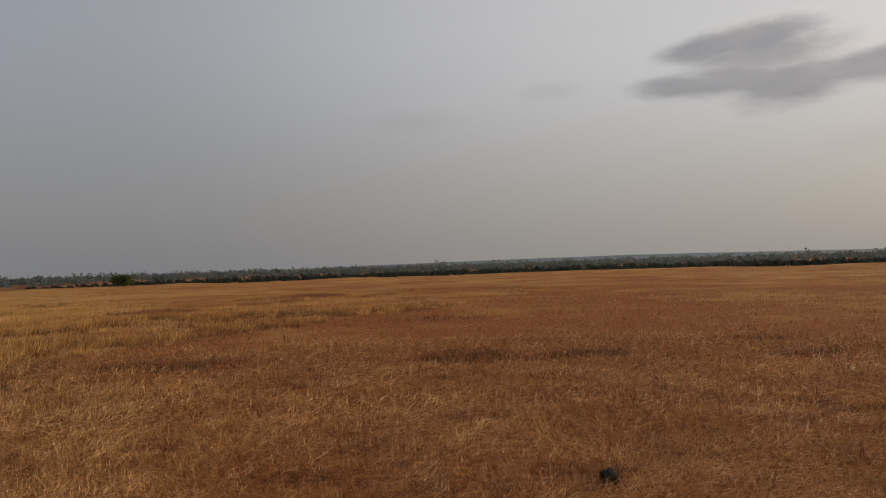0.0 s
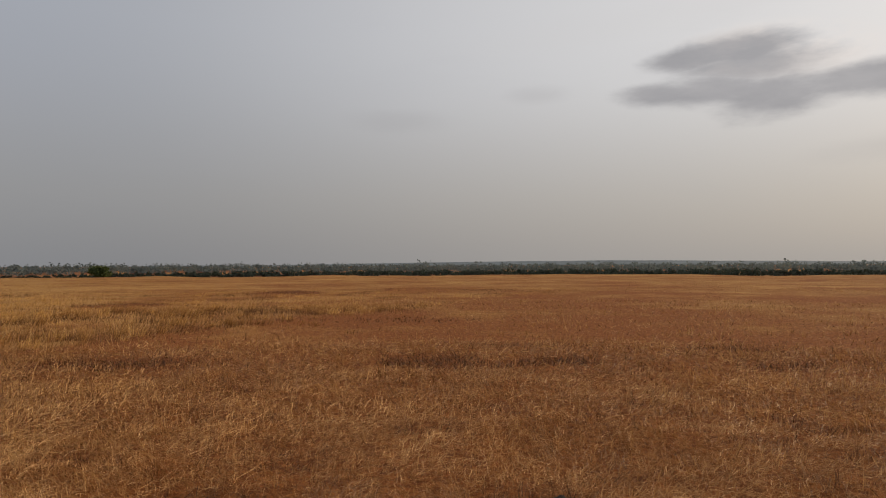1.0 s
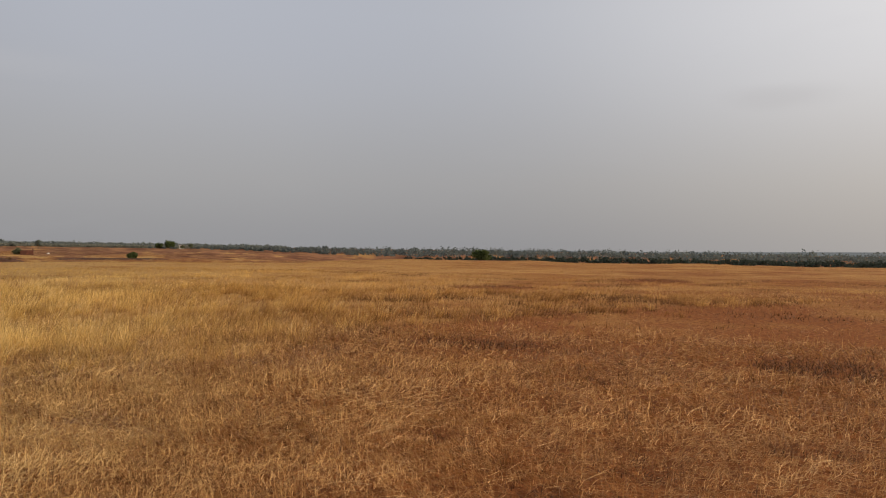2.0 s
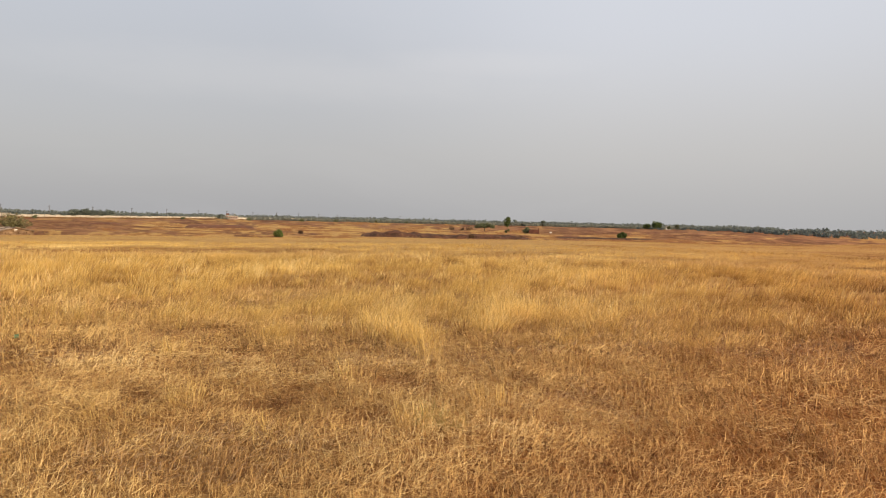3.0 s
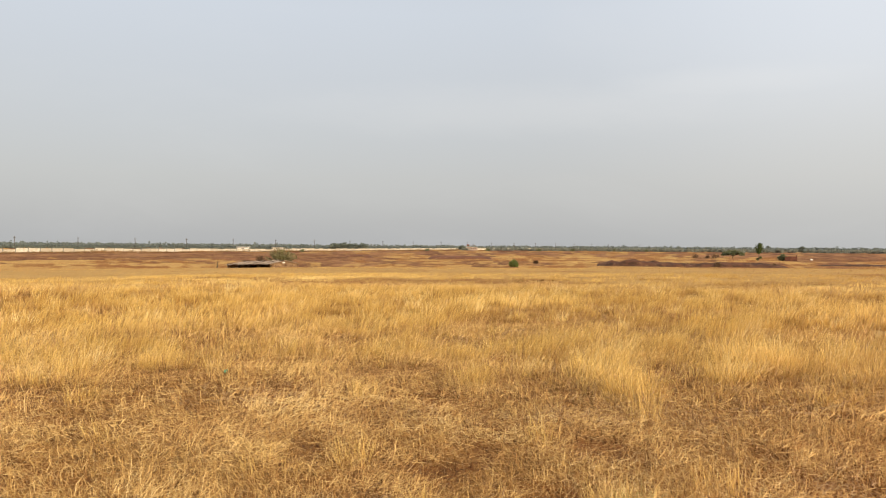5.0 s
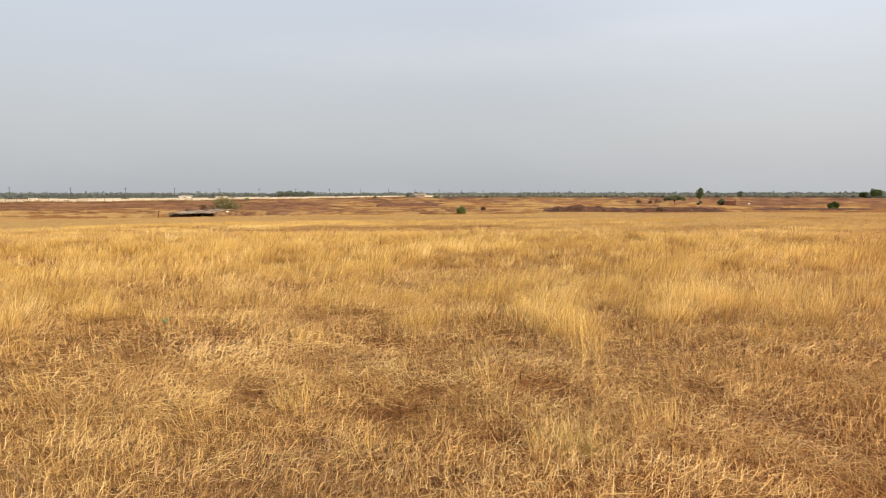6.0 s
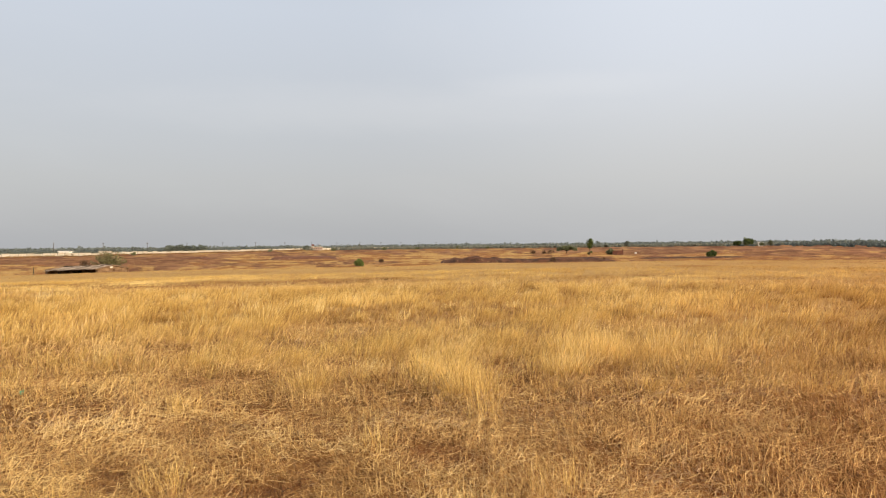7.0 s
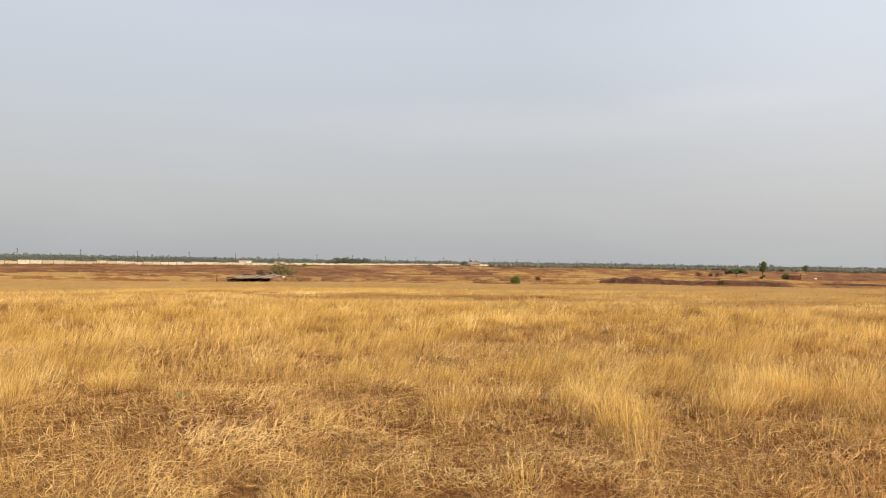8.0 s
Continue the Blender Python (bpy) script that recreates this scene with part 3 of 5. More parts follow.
def low_grass(r0, r1, per_m2, width, segments, b0=-38, b1=119, grey=False, long=1.0, under=False):
    """A knee-deep tangle: blades rise from the root and arch over, combed in swirls. under: the brown dead layer below."""
    x, y = scatter(r0, r1, b0, b1, per_m2)
    r, b = polar(x, y)
    cover, old = strawness(x, y), greyness(x, y)
    keep = rng.random(len(x)) < (0.15 + 1.0 * cover) * (old if grey else 1 - 0.75 * old)
    x, y, r, b, cover = x[keep], y[keep], r[keep], b[keep], cover[keep]
    k = len(x)
    clump, tiny = value_noise(x, y, 0.8, 31), value_noise(x, y, 0.2, 32, 2)
    right = step(b, 62, 4)
    height = long * (0.10 + 0.19 * rng.random(k)) * (0.45 + 1.1 * clump) * (1 - 0.45 * right) * (1 - 0.6 * trodden(x, y)) * (1 - 0.38 * step(r, 8.5, 5.5))
    tone = 0.56 + 0.32 * (rng.random(k) - 0.5) + 0.36 * (clump - 0.5) + 0.36 * (tiny - 0.5) + 0.25 * (cover - 0.4) - 0.05 * right * step(r, 24, 12) - 0.24 * trodden(x, y)
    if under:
        # dead layer, its tone lowered further for the shade under the straw
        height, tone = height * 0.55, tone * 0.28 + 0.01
    heading = 4 * math.pi * value_noise(x, y, 1.1, 34, 2) + rng.normal(0, 1.3, k)
    lodged = 0.55 * step(value_noise(x, y, 1.7, 53, 2), 0.46, 0.62)
    tone = np.minimum(tone - 0.22 * (rng.random(k) < 0.15), 0.82 - 0.26 * step(r, 25, 60))
    return blades(x, y, height, width * (0.6 + 0.8 * rng.random(k)), rng.uniform(-0.2, 0.9, k) + lodged, rng.uniform(0.0, 2.2, k) * (0.4 + 0.6 * rng.random(k)),
                  heading, tone, segments)


def dark_patch_blades(r0, r1, per_m2, width, segments):
    """Short dark brown blades filling the listed patches."""
    x, y = scatter(r0, r1, -38, 119, per_m2)
    dense = np.maximum(spots(x, y, BARE), np.maximum(0.8 * spots(x, y, HOLLOWS), 0.35 * spots(x, y, GAPS)))
    keep = rng.random(len(x)) < dense
    x, y = x[keep], y[keep]
    k = len(x)
    return blades(x, y, rng.uniform(0.04, 0.16, k) * (0.6 + 0.5 * dense[keep]), width * rng.uniform(0.6, 1.4, k), rng.uniform(-0.2, 0.9, k), rng.uniform(0, 1.6, k),
                  rng.uniform(0, 2 * math.pi, k), 0.10 + 0.16 * rng.random(k) + 0.30 * step(polar(x, y)[1], 35, 55), segments)


def far_grass(r0, r1, per_m2, width):
    """Sparse low tufts over the far plain, straw or brown as the ground is."""
    x, y = scatter(r0, r1, 34, 119, per_m2)
    cover, weed = strawness(x, y), brown_amount(x, y)
    keep = rng.random(len(x)) < 0.10 + 0.9 * value_noise(x, y * 0.6, 9, 39)
    x, y, cover, weed = x[keep], y[keep], cover[keep], weed[keep]
    k = len(x)
    tone = 0.36 + 0.38 * cover - 0.30 * weed + 0.24 * (value_noise(x, y * 0.6, 5.0, 54, 3) - 0.5) + rng.normal(0, 0.04, k)
    return blades(x, y, rng.uniform(0.06, 0.20, k) * (0.4 + 1.2 * value_noise(x, y * 0.6, 7.0, 55, 3)), width * rng.uniform(0.6, 1.6, k), rng.uniform(-0.3, 0.8, k), rng.uniform(0, 0.9, k),
                  rng.uniform(0, 2 * math.pi, k), tone, 1)


def strands(r0, r1, per_m2, width, segments, b0=-38, b1=119, grey=False, deep=0.12, long=1.0, combed=False):
    """Loose curled straws lying criss-cross on one another, above the ground. combed: long straws pressed flat over the hollows, mostly one way."""
    x, y = scatter(r0, r1, b0, b1, per_m2)
    cover, old = strawness(x, y), greyness(x, y)
    keep = rng.random(len(x)) < (0.42 + 0.75 * cover) * (old if grey else 1 - 0.6 * old) * (1 - 0.4 * spots(x, y, HOLLOWS))
    if combed:
        keep = rng.random(len(x)) < 0.12 + 0.9 * spots(x, y, HOLLOWS)
    x, y, cover = x[keep], y[keep], cover[keep]
    k = len(x)
    clump, tiny = value_noise(x, y, 0.7, 31), value_noise(x, y, 0.17, 32, 2)
    right = step(polar(x, y)[1], 62, 4)
    level = deep * (0.3 + 1.2 * clump) * (0.5 + 0.5 * cover) * (1 - 0.45 * right) * (1 - 0.5 * trodden(x, y))
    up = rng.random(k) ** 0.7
    at = np.stack([x, y, land(x, y) + 0.006 + level * up], 1)
    turn = 4 * math.pi * value_noise(x, y, 1.3, 34, 2) + rng.normal(0, 1.3, k)
    rise = rng.normal(0.40, 0.55, k)
    bend, dip = rng.normal(0, 1.5 / segments, k), rng.normal(-0.6, 0.8, k) / segments
    if combed:
        turn, rise, bend, dip = radians(80) + rng.normal(0, 0.45, k), rng.normal(0.12, 0.15, k), rng.normal(0, 0.28, k), rng.normal(-0.10, 0.10, k)
    length = long * rng.uniform(0.05, 0.14, k)
    # lower straws and hollows get darker tones in place of their shade
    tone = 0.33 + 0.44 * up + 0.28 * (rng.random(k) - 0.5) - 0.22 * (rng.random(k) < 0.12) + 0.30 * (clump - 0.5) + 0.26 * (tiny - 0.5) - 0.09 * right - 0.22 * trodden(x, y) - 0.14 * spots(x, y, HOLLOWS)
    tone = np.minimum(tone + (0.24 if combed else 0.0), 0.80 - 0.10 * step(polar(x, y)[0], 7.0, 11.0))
    w = width * (0.6 + 0.7 * rng.random(k))
    rows, tones = [], []
    for q in range(segments + 1):
        way = np.stack([np.cos(turn) * np.cos(rise), np.sin(turn) * np.cos(rise), np.sin(rise)], 1)
        side = np.cross(way, rng.normal(0, 1, (k, 3)) * 0.25 + np.array([-np.sin(turn), np.cos(turn), np.zeros(k)]).T)
        flat = np.stack([-np.sin(turn), np.cos(turn), np.zeros(k)], 1)
        side = flat * 0.7 + side * 0.6
        half = (w * 0.5 * (1 - 0.85 * (q / segments) ** 2))[:, None]
        rows += [at - side * half, at + side * half]
        tones += [tone, tone]
        at = at + way * (length / segments)[:, None]
        turn, rise = turn + bend, rise + dip
    verts = np.stack(rows, 1).reshape(-1, 3)
    low = land(verts[:, 0], verts[:, 1]) + 0.006
    verts[:, 2] = np.maximum(verts[:, 2], low)
    per = 2 * (segments + 1)
    first = np.arange(k)[:, None] * per
    quads = np.concatenate([first + np.array([[2 * q, 2 * q + 1, 2 * q + 3, 2 * q + 2]]) for q in range(segments)])
    return verts, quads, np.zeros((0, 3), int), np.stack(tones, 1).ravel()


def tall_grass(r0, r1, per_m2, width, segments, b0=-38, b1=119, raise_by=1.0):
    """Standing grass between the tussocks."""
    x, y = scatter(r0, r1, b0, b1, per_m2)
    t = tallness(x, y)
    bunch = value_noise(x, y, 0.45, 33, 2)
    keep = rng.random(len(x)) < t * (0.12 + 1.1 * step(bunch, 0.4, 0.62))
    x, y, t = x[keep], y[keep], t[keep]
    k = len(x)
    wave = value_noise(x, y, 1.8, 35)
    height = raise_by * (0.15 + 0.20 * rng.random(k)) * (0.6 + 0.4 * t) * (0.5 + 1.0 * wave)
    tone = 0.66 + 0.17 * rng.beta(2, 2, k) + 0.6 * (wave - 0.5) + 0.35 * (value_noise(x, y, 7.0, 36) - 0.5) - 0.30 * step(value_noise(x * 1.6, y * 0.7, 3.4, 60, 3), 0.54, 0.68) * step(np.hypot(x, y), 16, 30)
    tone = np.minimum(tone, 0.98 - 0.36 * step(np.hypot(x, y), 32, 52))
    tone -= 0.10 * step(polar(x, y)[1], 74, 58) + 0.16 * step(polar(x, y)[1], 56, 18) + 0.20 * (rng.random(k) < 0.08) + 0.25 * spots(x, y, GAPS)
    heading = WIND + 4.0 * (value_noise(x, y, 2.4, 59, 2) - 0.5) + rng.normal(0, 0.6, k)
    return blades(x, y, height, width * (0.7 + 0.6 * rng.random(k)), rng.uniform(0.0, 0.45, k), rng.uniform(0.1, 1.1, k),
                  heading, tone, segments)


def tussocks(r0, r1, per_m2, each, width, segments, b0=-38, b1=119):
    """Bunches whose blades fan out from one root and droop with the wind."""
    cx, cy = scatter(r0, r1, b0, b1, per_m2)
    t = tallness(cx, cy)
    keep = rng.random(len(cx)) < t
    cx, cy, t = cx[keep], cy[keep], t[keep]
    size = rng.uniform(0.5, 1.0, len(cx)) * (0.65 + 0.45 * t)
    shade = rng.normal(0.02, 0.17, len(cx)) - 0.20 * step(polar(cx, cy)[1], 56, 18)
    which = np.repeat(np.arange(len(cx)), (each * size).astype(int) + 3)
    k = len(which)
    turn, away = rng.uniform(0, 2 * math.pi, k), np.sqrt(rng.random(k))
    spread = (0.05 + 0.16 * size[which]) * away
    x, y = cx[which] + np.cos(turn) * spread, cy[which] + np.sin(turn) * spread
    height = size[which] * rng.uniform(0.18, 0.46, k)
    sway = (WIND + 4.0 * (value_noise(cx, cy, 2.4, 59, 2) - 0.5))[which]
    out_x, out_y = np.cos(turn) * away + 0.7 * np.cos(sway), np.sin(turn) * away + 0.7 * np.sin(sway)
    return blades(x, y, height, width * (0.7 + 0.6 * rng.random(k)), 0.08 + 0.33 * away * rng.random(k), rng.uniform(0.1, 1.15, k),
                  np.arctan2(out_y, out_x) + rng.normal(0, 0.35, k), 0.71 + shade[which] + 0.11 * rng.normal(0, 1.0, k) - 0.24 * (rng.random(k) < 0.07), segments)


def big_tufts(each, width):
    """The few large bunches that stand out of the low grass."""
    cx, cy, size = [], [], []
    for px, py, la, lb, turn in TUFTS:
        for _ in range(max(2, int(la * lb * 34))):
            a, d = rng.uniform(0, 2 * math.pi), math.sqrt(rng.random()) * 0.85
            u, v = la * d * math.cos(a), lb * d * math.sin(a)
            c, s = math.cos(radians(turn)), math.sin(radians(turn))
            cx.append(px + u * c - v * s), cy.append(py + u * s + v * c), size.append(rng.uniform(0.6, 1.0) * (0.42 + 0.8 * min(0.8, la)))
    cx, cy, size = np.array(cx), np.array(cy), np.array(size)
    which = np.repeat(np.arange(len(cx)), (each * size).astype(int))
    k = len(which)
    turn, away = rng.uniform(0, 2 * math.pi, k), np.sqrt(rng.random(k))
    x, y = cx[which] + np.cos(turn) * 0.13 * away, cy[which] + np.sin(turn) * 0.13 * away
    heading = np.arctan2(np.sin(turn) * away - 0.3, np.cos(turn) * away - 0.5) + rng.normal(0, 0.4, k)
    return blades(x, y, size[which] * rng.uniform(0.26, 0.60, k), width * rng.uniform(0.7, 1.3, k), 0.05 + 0.30 * away * rng.random(k),
                  rng.uniform(0.0, 0.8, k), heading, 0.78 + 0.12 * rng.normal(0, 1.0, k), 3)


def lodged_tufts(r0, r1, per_m2, each, width, segments, b0=-38, b1=119):
    """Small bunches of long thin blades that have fallen over to one side."""
    cx, cy = scatter(r0, r1, b0, b1, per_m2)
    keep = rng.random(len(cx)) < (0.25 + 0.9 * strawness(cx, cy)) * (1 - 0.5 * step(polar(cx, cy)[1], 45, 15))
    cx, cy = cx[keep], cy[keep]
    n = len(cx)
    size, way = rng.uniform(0.5, 1.0, n), 4 * math.pi * value_noise(cx, cy, 1.1, 34, 2) + rng.normal(0, 0.7, n)
    fall = rng.uniform(0.1, 1.15, n)
    shade = rng.normal(0.0, 0.13, n) + 0.5 * (value_noise(cx, cy, 0.8, 31) - 0.5) - 0.22 * trodden(cx, cy)
    which = np.repeat(np.arange(n), (each * size).astype(int) + 3)
    k = len(which)
    x, y = cx[which] + rng.normal(0, 0.035, k), cy[which] + rng.normal(0, 0.035, k)
    tone = np.minimum(0.59 + shade[which] + rng.normal(0, 0.12, k) - 0.28 * (rng.random(k) < 0.12), 0.80)
    return blades(x, y, size[which] * rng.uniform(0.12, 0.34, k), width * rng.uniform(0.6, 1.3, k), fall[which] * rng.uniform(0.4, 1.1, k),
                  rng.uniform(0.0, 1.3, k), way[which] + rng.normal(0, 0.5, k), tone, segments)


def stems(r0, r1, per_m2, width):
    """Single thin upright stalks among the low grass."""
    x, y = scatter(r0, r1, -38, 119, per_m2)
    keep = rng.random(len(x)) < (0.15 + step(value_noise(x, y, 0.9, 37), 0.5, 0.7)) * (0.2 + strawness(x, y))
    x, y = x[keep], y[keep]
    k = len(x)
    right = step(polar(x, y)[1], 40, 8)
    return blades(x, y, rng.uniform(0.12, 0.30, k) * (1 - 0.4 * right), np.full(k, width), rng.uniform(-0.1, 0.6, k), rng.uniform(-0.2, 0.8, k),
                  rng.uniform(0, 2 * math.pi, k), 0.58 + 0.4 * rng.random(k) - 0.2 * right, 3)


def seed_heads():
    """Dark nodding heads on the tips of the standing grass."""
    x, y = scatter(15.0, 27.0, 80, 112, 2.2)
    keep = rng.random(len(x)) < step(value_noise(x, y, 4.0, 58), 0.45, 0.65) * tallness(x, y)
    x, y = x[keep], y[keep]
    k = len(x)
    v, q, t, tone = blades(x, y, rng.uniform(0.08, 0.16, k), np.full(k, 0.020), rng.uniform(0.6, 1.2, k), rng.uniform(0.2, 1.0, k), rng.normal(1.2, 0.6, k), 0.14 + 0.2 * rng.random(k), 2)
    v[:, 2] += 0.30
    return v, q, t, tone


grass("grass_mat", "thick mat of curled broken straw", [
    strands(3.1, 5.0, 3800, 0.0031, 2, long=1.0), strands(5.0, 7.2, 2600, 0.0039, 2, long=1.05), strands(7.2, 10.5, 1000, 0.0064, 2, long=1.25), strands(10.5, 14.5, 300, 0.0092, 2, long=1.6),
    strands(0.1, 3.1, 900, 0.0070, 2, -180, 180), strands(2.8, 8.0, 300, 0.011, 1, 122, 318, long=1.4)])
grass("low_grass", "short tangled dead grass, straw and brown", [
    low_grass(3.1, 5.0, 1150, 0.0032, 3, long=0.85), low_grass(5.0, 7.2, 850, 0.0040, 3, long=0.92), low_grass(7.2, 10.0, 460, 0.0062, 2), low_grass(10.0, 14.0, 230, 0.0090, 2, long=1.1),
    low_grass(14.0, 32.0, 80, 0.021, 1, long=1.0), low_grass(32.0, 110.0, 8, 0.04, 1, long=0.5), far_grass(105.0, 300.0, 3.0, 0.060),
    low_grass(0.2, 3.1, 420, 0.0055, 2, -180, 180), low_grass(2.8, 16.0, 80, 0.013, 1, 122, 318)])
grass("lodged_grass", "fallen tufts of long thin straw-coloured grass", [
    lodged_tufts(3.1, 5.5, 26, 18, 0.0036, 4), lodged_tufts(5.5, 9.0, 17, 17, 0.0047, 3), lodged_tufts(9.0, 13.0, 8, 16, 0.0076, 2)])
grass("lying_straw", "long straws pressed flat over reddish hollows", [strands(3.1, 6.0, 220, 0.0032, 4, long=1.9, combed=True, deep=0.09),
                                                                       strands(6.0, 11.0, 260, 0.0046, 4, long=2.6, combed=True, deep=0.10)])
grass("dead_thatch", "brown dead grass under the standing straw, darkened for shade", [
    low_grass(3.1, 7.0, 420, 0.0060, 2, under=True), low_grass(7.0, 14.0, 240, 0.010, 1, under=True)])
grass("withered_weeds", "patches of short dark brown blades", [dark_patch_blades(3.4, 9.0, 420, 0.006, 2), dark_patch_blades(9.0, 14.0, 420, 0.009, 2), dark_patch_blades(14.0, 56.0, 60, 0.022, 1)])
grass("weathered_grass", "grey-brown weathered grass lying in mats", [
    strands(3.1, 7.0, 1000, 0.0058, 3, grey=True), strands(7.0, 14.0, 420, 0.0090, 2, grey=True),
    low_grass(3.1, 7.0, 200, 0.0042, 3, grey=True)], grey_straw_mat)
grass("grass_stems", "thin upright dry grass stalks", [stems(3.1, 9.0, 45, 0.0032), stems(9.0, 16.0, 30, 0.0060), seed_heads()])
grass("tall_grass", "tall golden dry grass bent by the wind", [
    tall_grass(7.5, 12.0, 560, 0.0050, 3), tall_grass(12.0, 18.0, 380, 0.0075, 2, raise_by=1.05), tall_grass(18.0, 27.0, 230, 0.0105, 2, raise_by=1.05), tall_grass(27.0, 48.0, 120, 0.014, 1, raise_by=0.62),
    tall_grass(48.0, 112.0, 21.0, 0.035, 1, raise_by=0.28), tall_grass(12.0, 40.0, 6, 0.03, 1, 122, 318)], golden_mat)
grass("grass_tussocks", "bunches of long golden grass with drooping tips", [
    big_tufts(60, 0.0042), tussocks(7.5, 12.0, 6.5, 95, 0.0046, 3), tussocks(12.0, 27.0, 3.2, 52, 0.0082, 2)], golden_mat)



def green_tuft(x, y, size, seed):
    """A tuft that still holds some green among the straw."""
    own = np.random.default_rng(seed)
    k = 90
    turn, away = own.uniform(0, 2 * math.pi, k), np.sqrt(own.random(k))
    batch = blades(x + np.cos(turn) * 0.09 * away, y + np.sin(turn) * 0.09 * away, size * own.uniform(0.5, 1.0, k), 0.0036 * own.uniform(0.6, 1.3, k),
                   0.05 + 0.45 * away * own.random(k), own.uniform(0.1, 0.9, k), turn + own.normal(0, 0.4, k), 0.85 + 0.22 * own.normal(0, 1, k), 4)
    me = array_mesh("grass_tuft", *batch, tuft_mat)
    tagged(new("grass_tuft", me), "tuft of yellow-green grass among dead straw", "grass tuft", "half-green tufts")


for tx, ty, ts, tk in ((-4.97, 3.55, 0.30, 1), (-4.88, 3.68, 0.20, 2)):
    green_tuft(tx, ty, ts, tk)

# ================= trees and bushes =================


def leaves(centres, radii, count, size, squash=1.0, slim=0.45):
    """Small leaf faces in uneven clumps; returns arrays for array_mesh."""
    centres, radii = np.asarray(centres, float), np.asarray(radii, float)
    which = np.repeat(np.arange(len(centres)), count)
    k = len(which)
    d = rng.normal(0, 1, (k, 3))
    d /= np.linalg.norm(d, axis=1)[:, None]
    at = centres[which] + d * (radii[which] * rng.uniform(0.35, 1.08, k) ** 0.7)[:, None] * np.array([1, 1, squash])
    u = rng.normal(0, 1, (k, 3))
    u /= np.linalg.norm(u, axis=1)[:, None]
    v = np.cross(u, rng.normal(0, 1, (k, 3)))
    v /= np.linalg.norm(v, axis=1)[:, None]
    s = (size * rng.uniform(0.6, 1.4, k))[:, None]
    verts = np.stack([at - u * s, at - v * s * slim, at + u * s, at + v * s * slim], 1).reshape(-1, 3)
    quads = np.arange(k)[:, None] * 4 + np.arange(4)
    tone = np.repeat(np.clip(0.5 + rng.normal(0, 0.22, k) + rng.normal(0, 0.12, len(centres))[which], 0, 1), 4)
    return verts, quads, np.zeros((0, 3), int), tone


def plant(name, x, y, label, category, clumps, leaf, count, material, trunk=(), squash=1.0, group="", sink=0.05):
    """A bush or tree: stems as tapered limbs, crown of small leaves. clumps: x, y, z, radius round the foot."""
    ob = thing(name, pose(x, y, float(land(x, y)) - sink), label, category, group)
    bm = bmesh.new()
    for a, b, ra, rb in trunk:
        tube(bm, a, b, ra, rb)
    part("trunk", bm, bark_mat, ob)
    me = array_mesh("crown", *leaves([c[:3] for c in clumps], [c[3] for c in clumps], count, leaf, squash), material)
    new("crown", me).parent = ob
    return ob


def bushy(width, height, k, seed, low=0.25):
    """Clumps filling a rounded uneven bush."""
    r = random.Random(seed)
    out = []
    for _ in range(k):
        a, d = r.uniform(0, 2 * math.pi), math.sqrt(r.random())
        top = height * (1 - 0.55 * d * d) * r.uniform(0.75, 1.08)
        z = r.uniform(low * height, max(low * height + 0.05, top * 0.82))
        out.append((width / 2 * 0.78 * d * math.cos(a), width / 2 * 0.78 * d * math.sin(a), z, r.uniform(0.13, 0.26) * width))
    return out


def limbs(clumps, fork, thick, seed, every=1):
    """A short stem with limbs to the clumps."""
    out = [((0, 0, -0.2), fork, thick, thick * 0.75)]
    for c in clumps[::every]:
        mid = [(f + g) / 2 + 0.05 for f, g in zip(fork, c[:3])]
        out += [(fork, mid, thick * 0.55, thick * 0.35), (mid, c[:3], thick * 0.35, thick * 0.12)]
    return out


def bush(name, x, y, width, height, label, material, seed, leaf=0.16, k=16, count=70, group=""):
    c = bushy(width, height, k, seed)
    return plant(name, x, y, label, "bush", c, leaf, count, material, limbs(c, (0, 0, height * 0.18), 0.05 * height, seed, 2), group=group)


def spray_bush():
    """The feathery thorn bush that grows behind the low shed: a fan of thin leafy rods."""
    r = random.Random(5)
    clumps, sticks = [], []
    for _ in range(110):
        a, out = r.uniform(0, 2 * math.pi), r.uniform(0.1, 1.0)
        long = r.uniform(2.6, 3.5) * (1 - 0.22 * out * out)
        tip = (2.75 * out * math.cos(a), 2.75 * out * math.sin(a), long * math.cos(0.75 * out) + 0.1)
        mid = (tip[0] * 0.42, tip[1] * 0.42, tip[2] * 0.58)
        sticks += [((0, 0, 0), mid, 0.045, 0.03), (mid, tip, 0.03, 0.012)]
        for f in (0.5, 0.64, 0.78, 0.92):
            clumps.append((tip[0] * (f * 1.04 - 0.04), tip[1] * (f * 1.04 - 0.04), tip[2] * (0.16 + 0.84 * f), 0.15))
    plant("thorn_bush", -121.8, -8.3, "feathery olive thorn bush behind the low shed", "bush", clumps, 0.10, 8, thorn_mat, sticks)


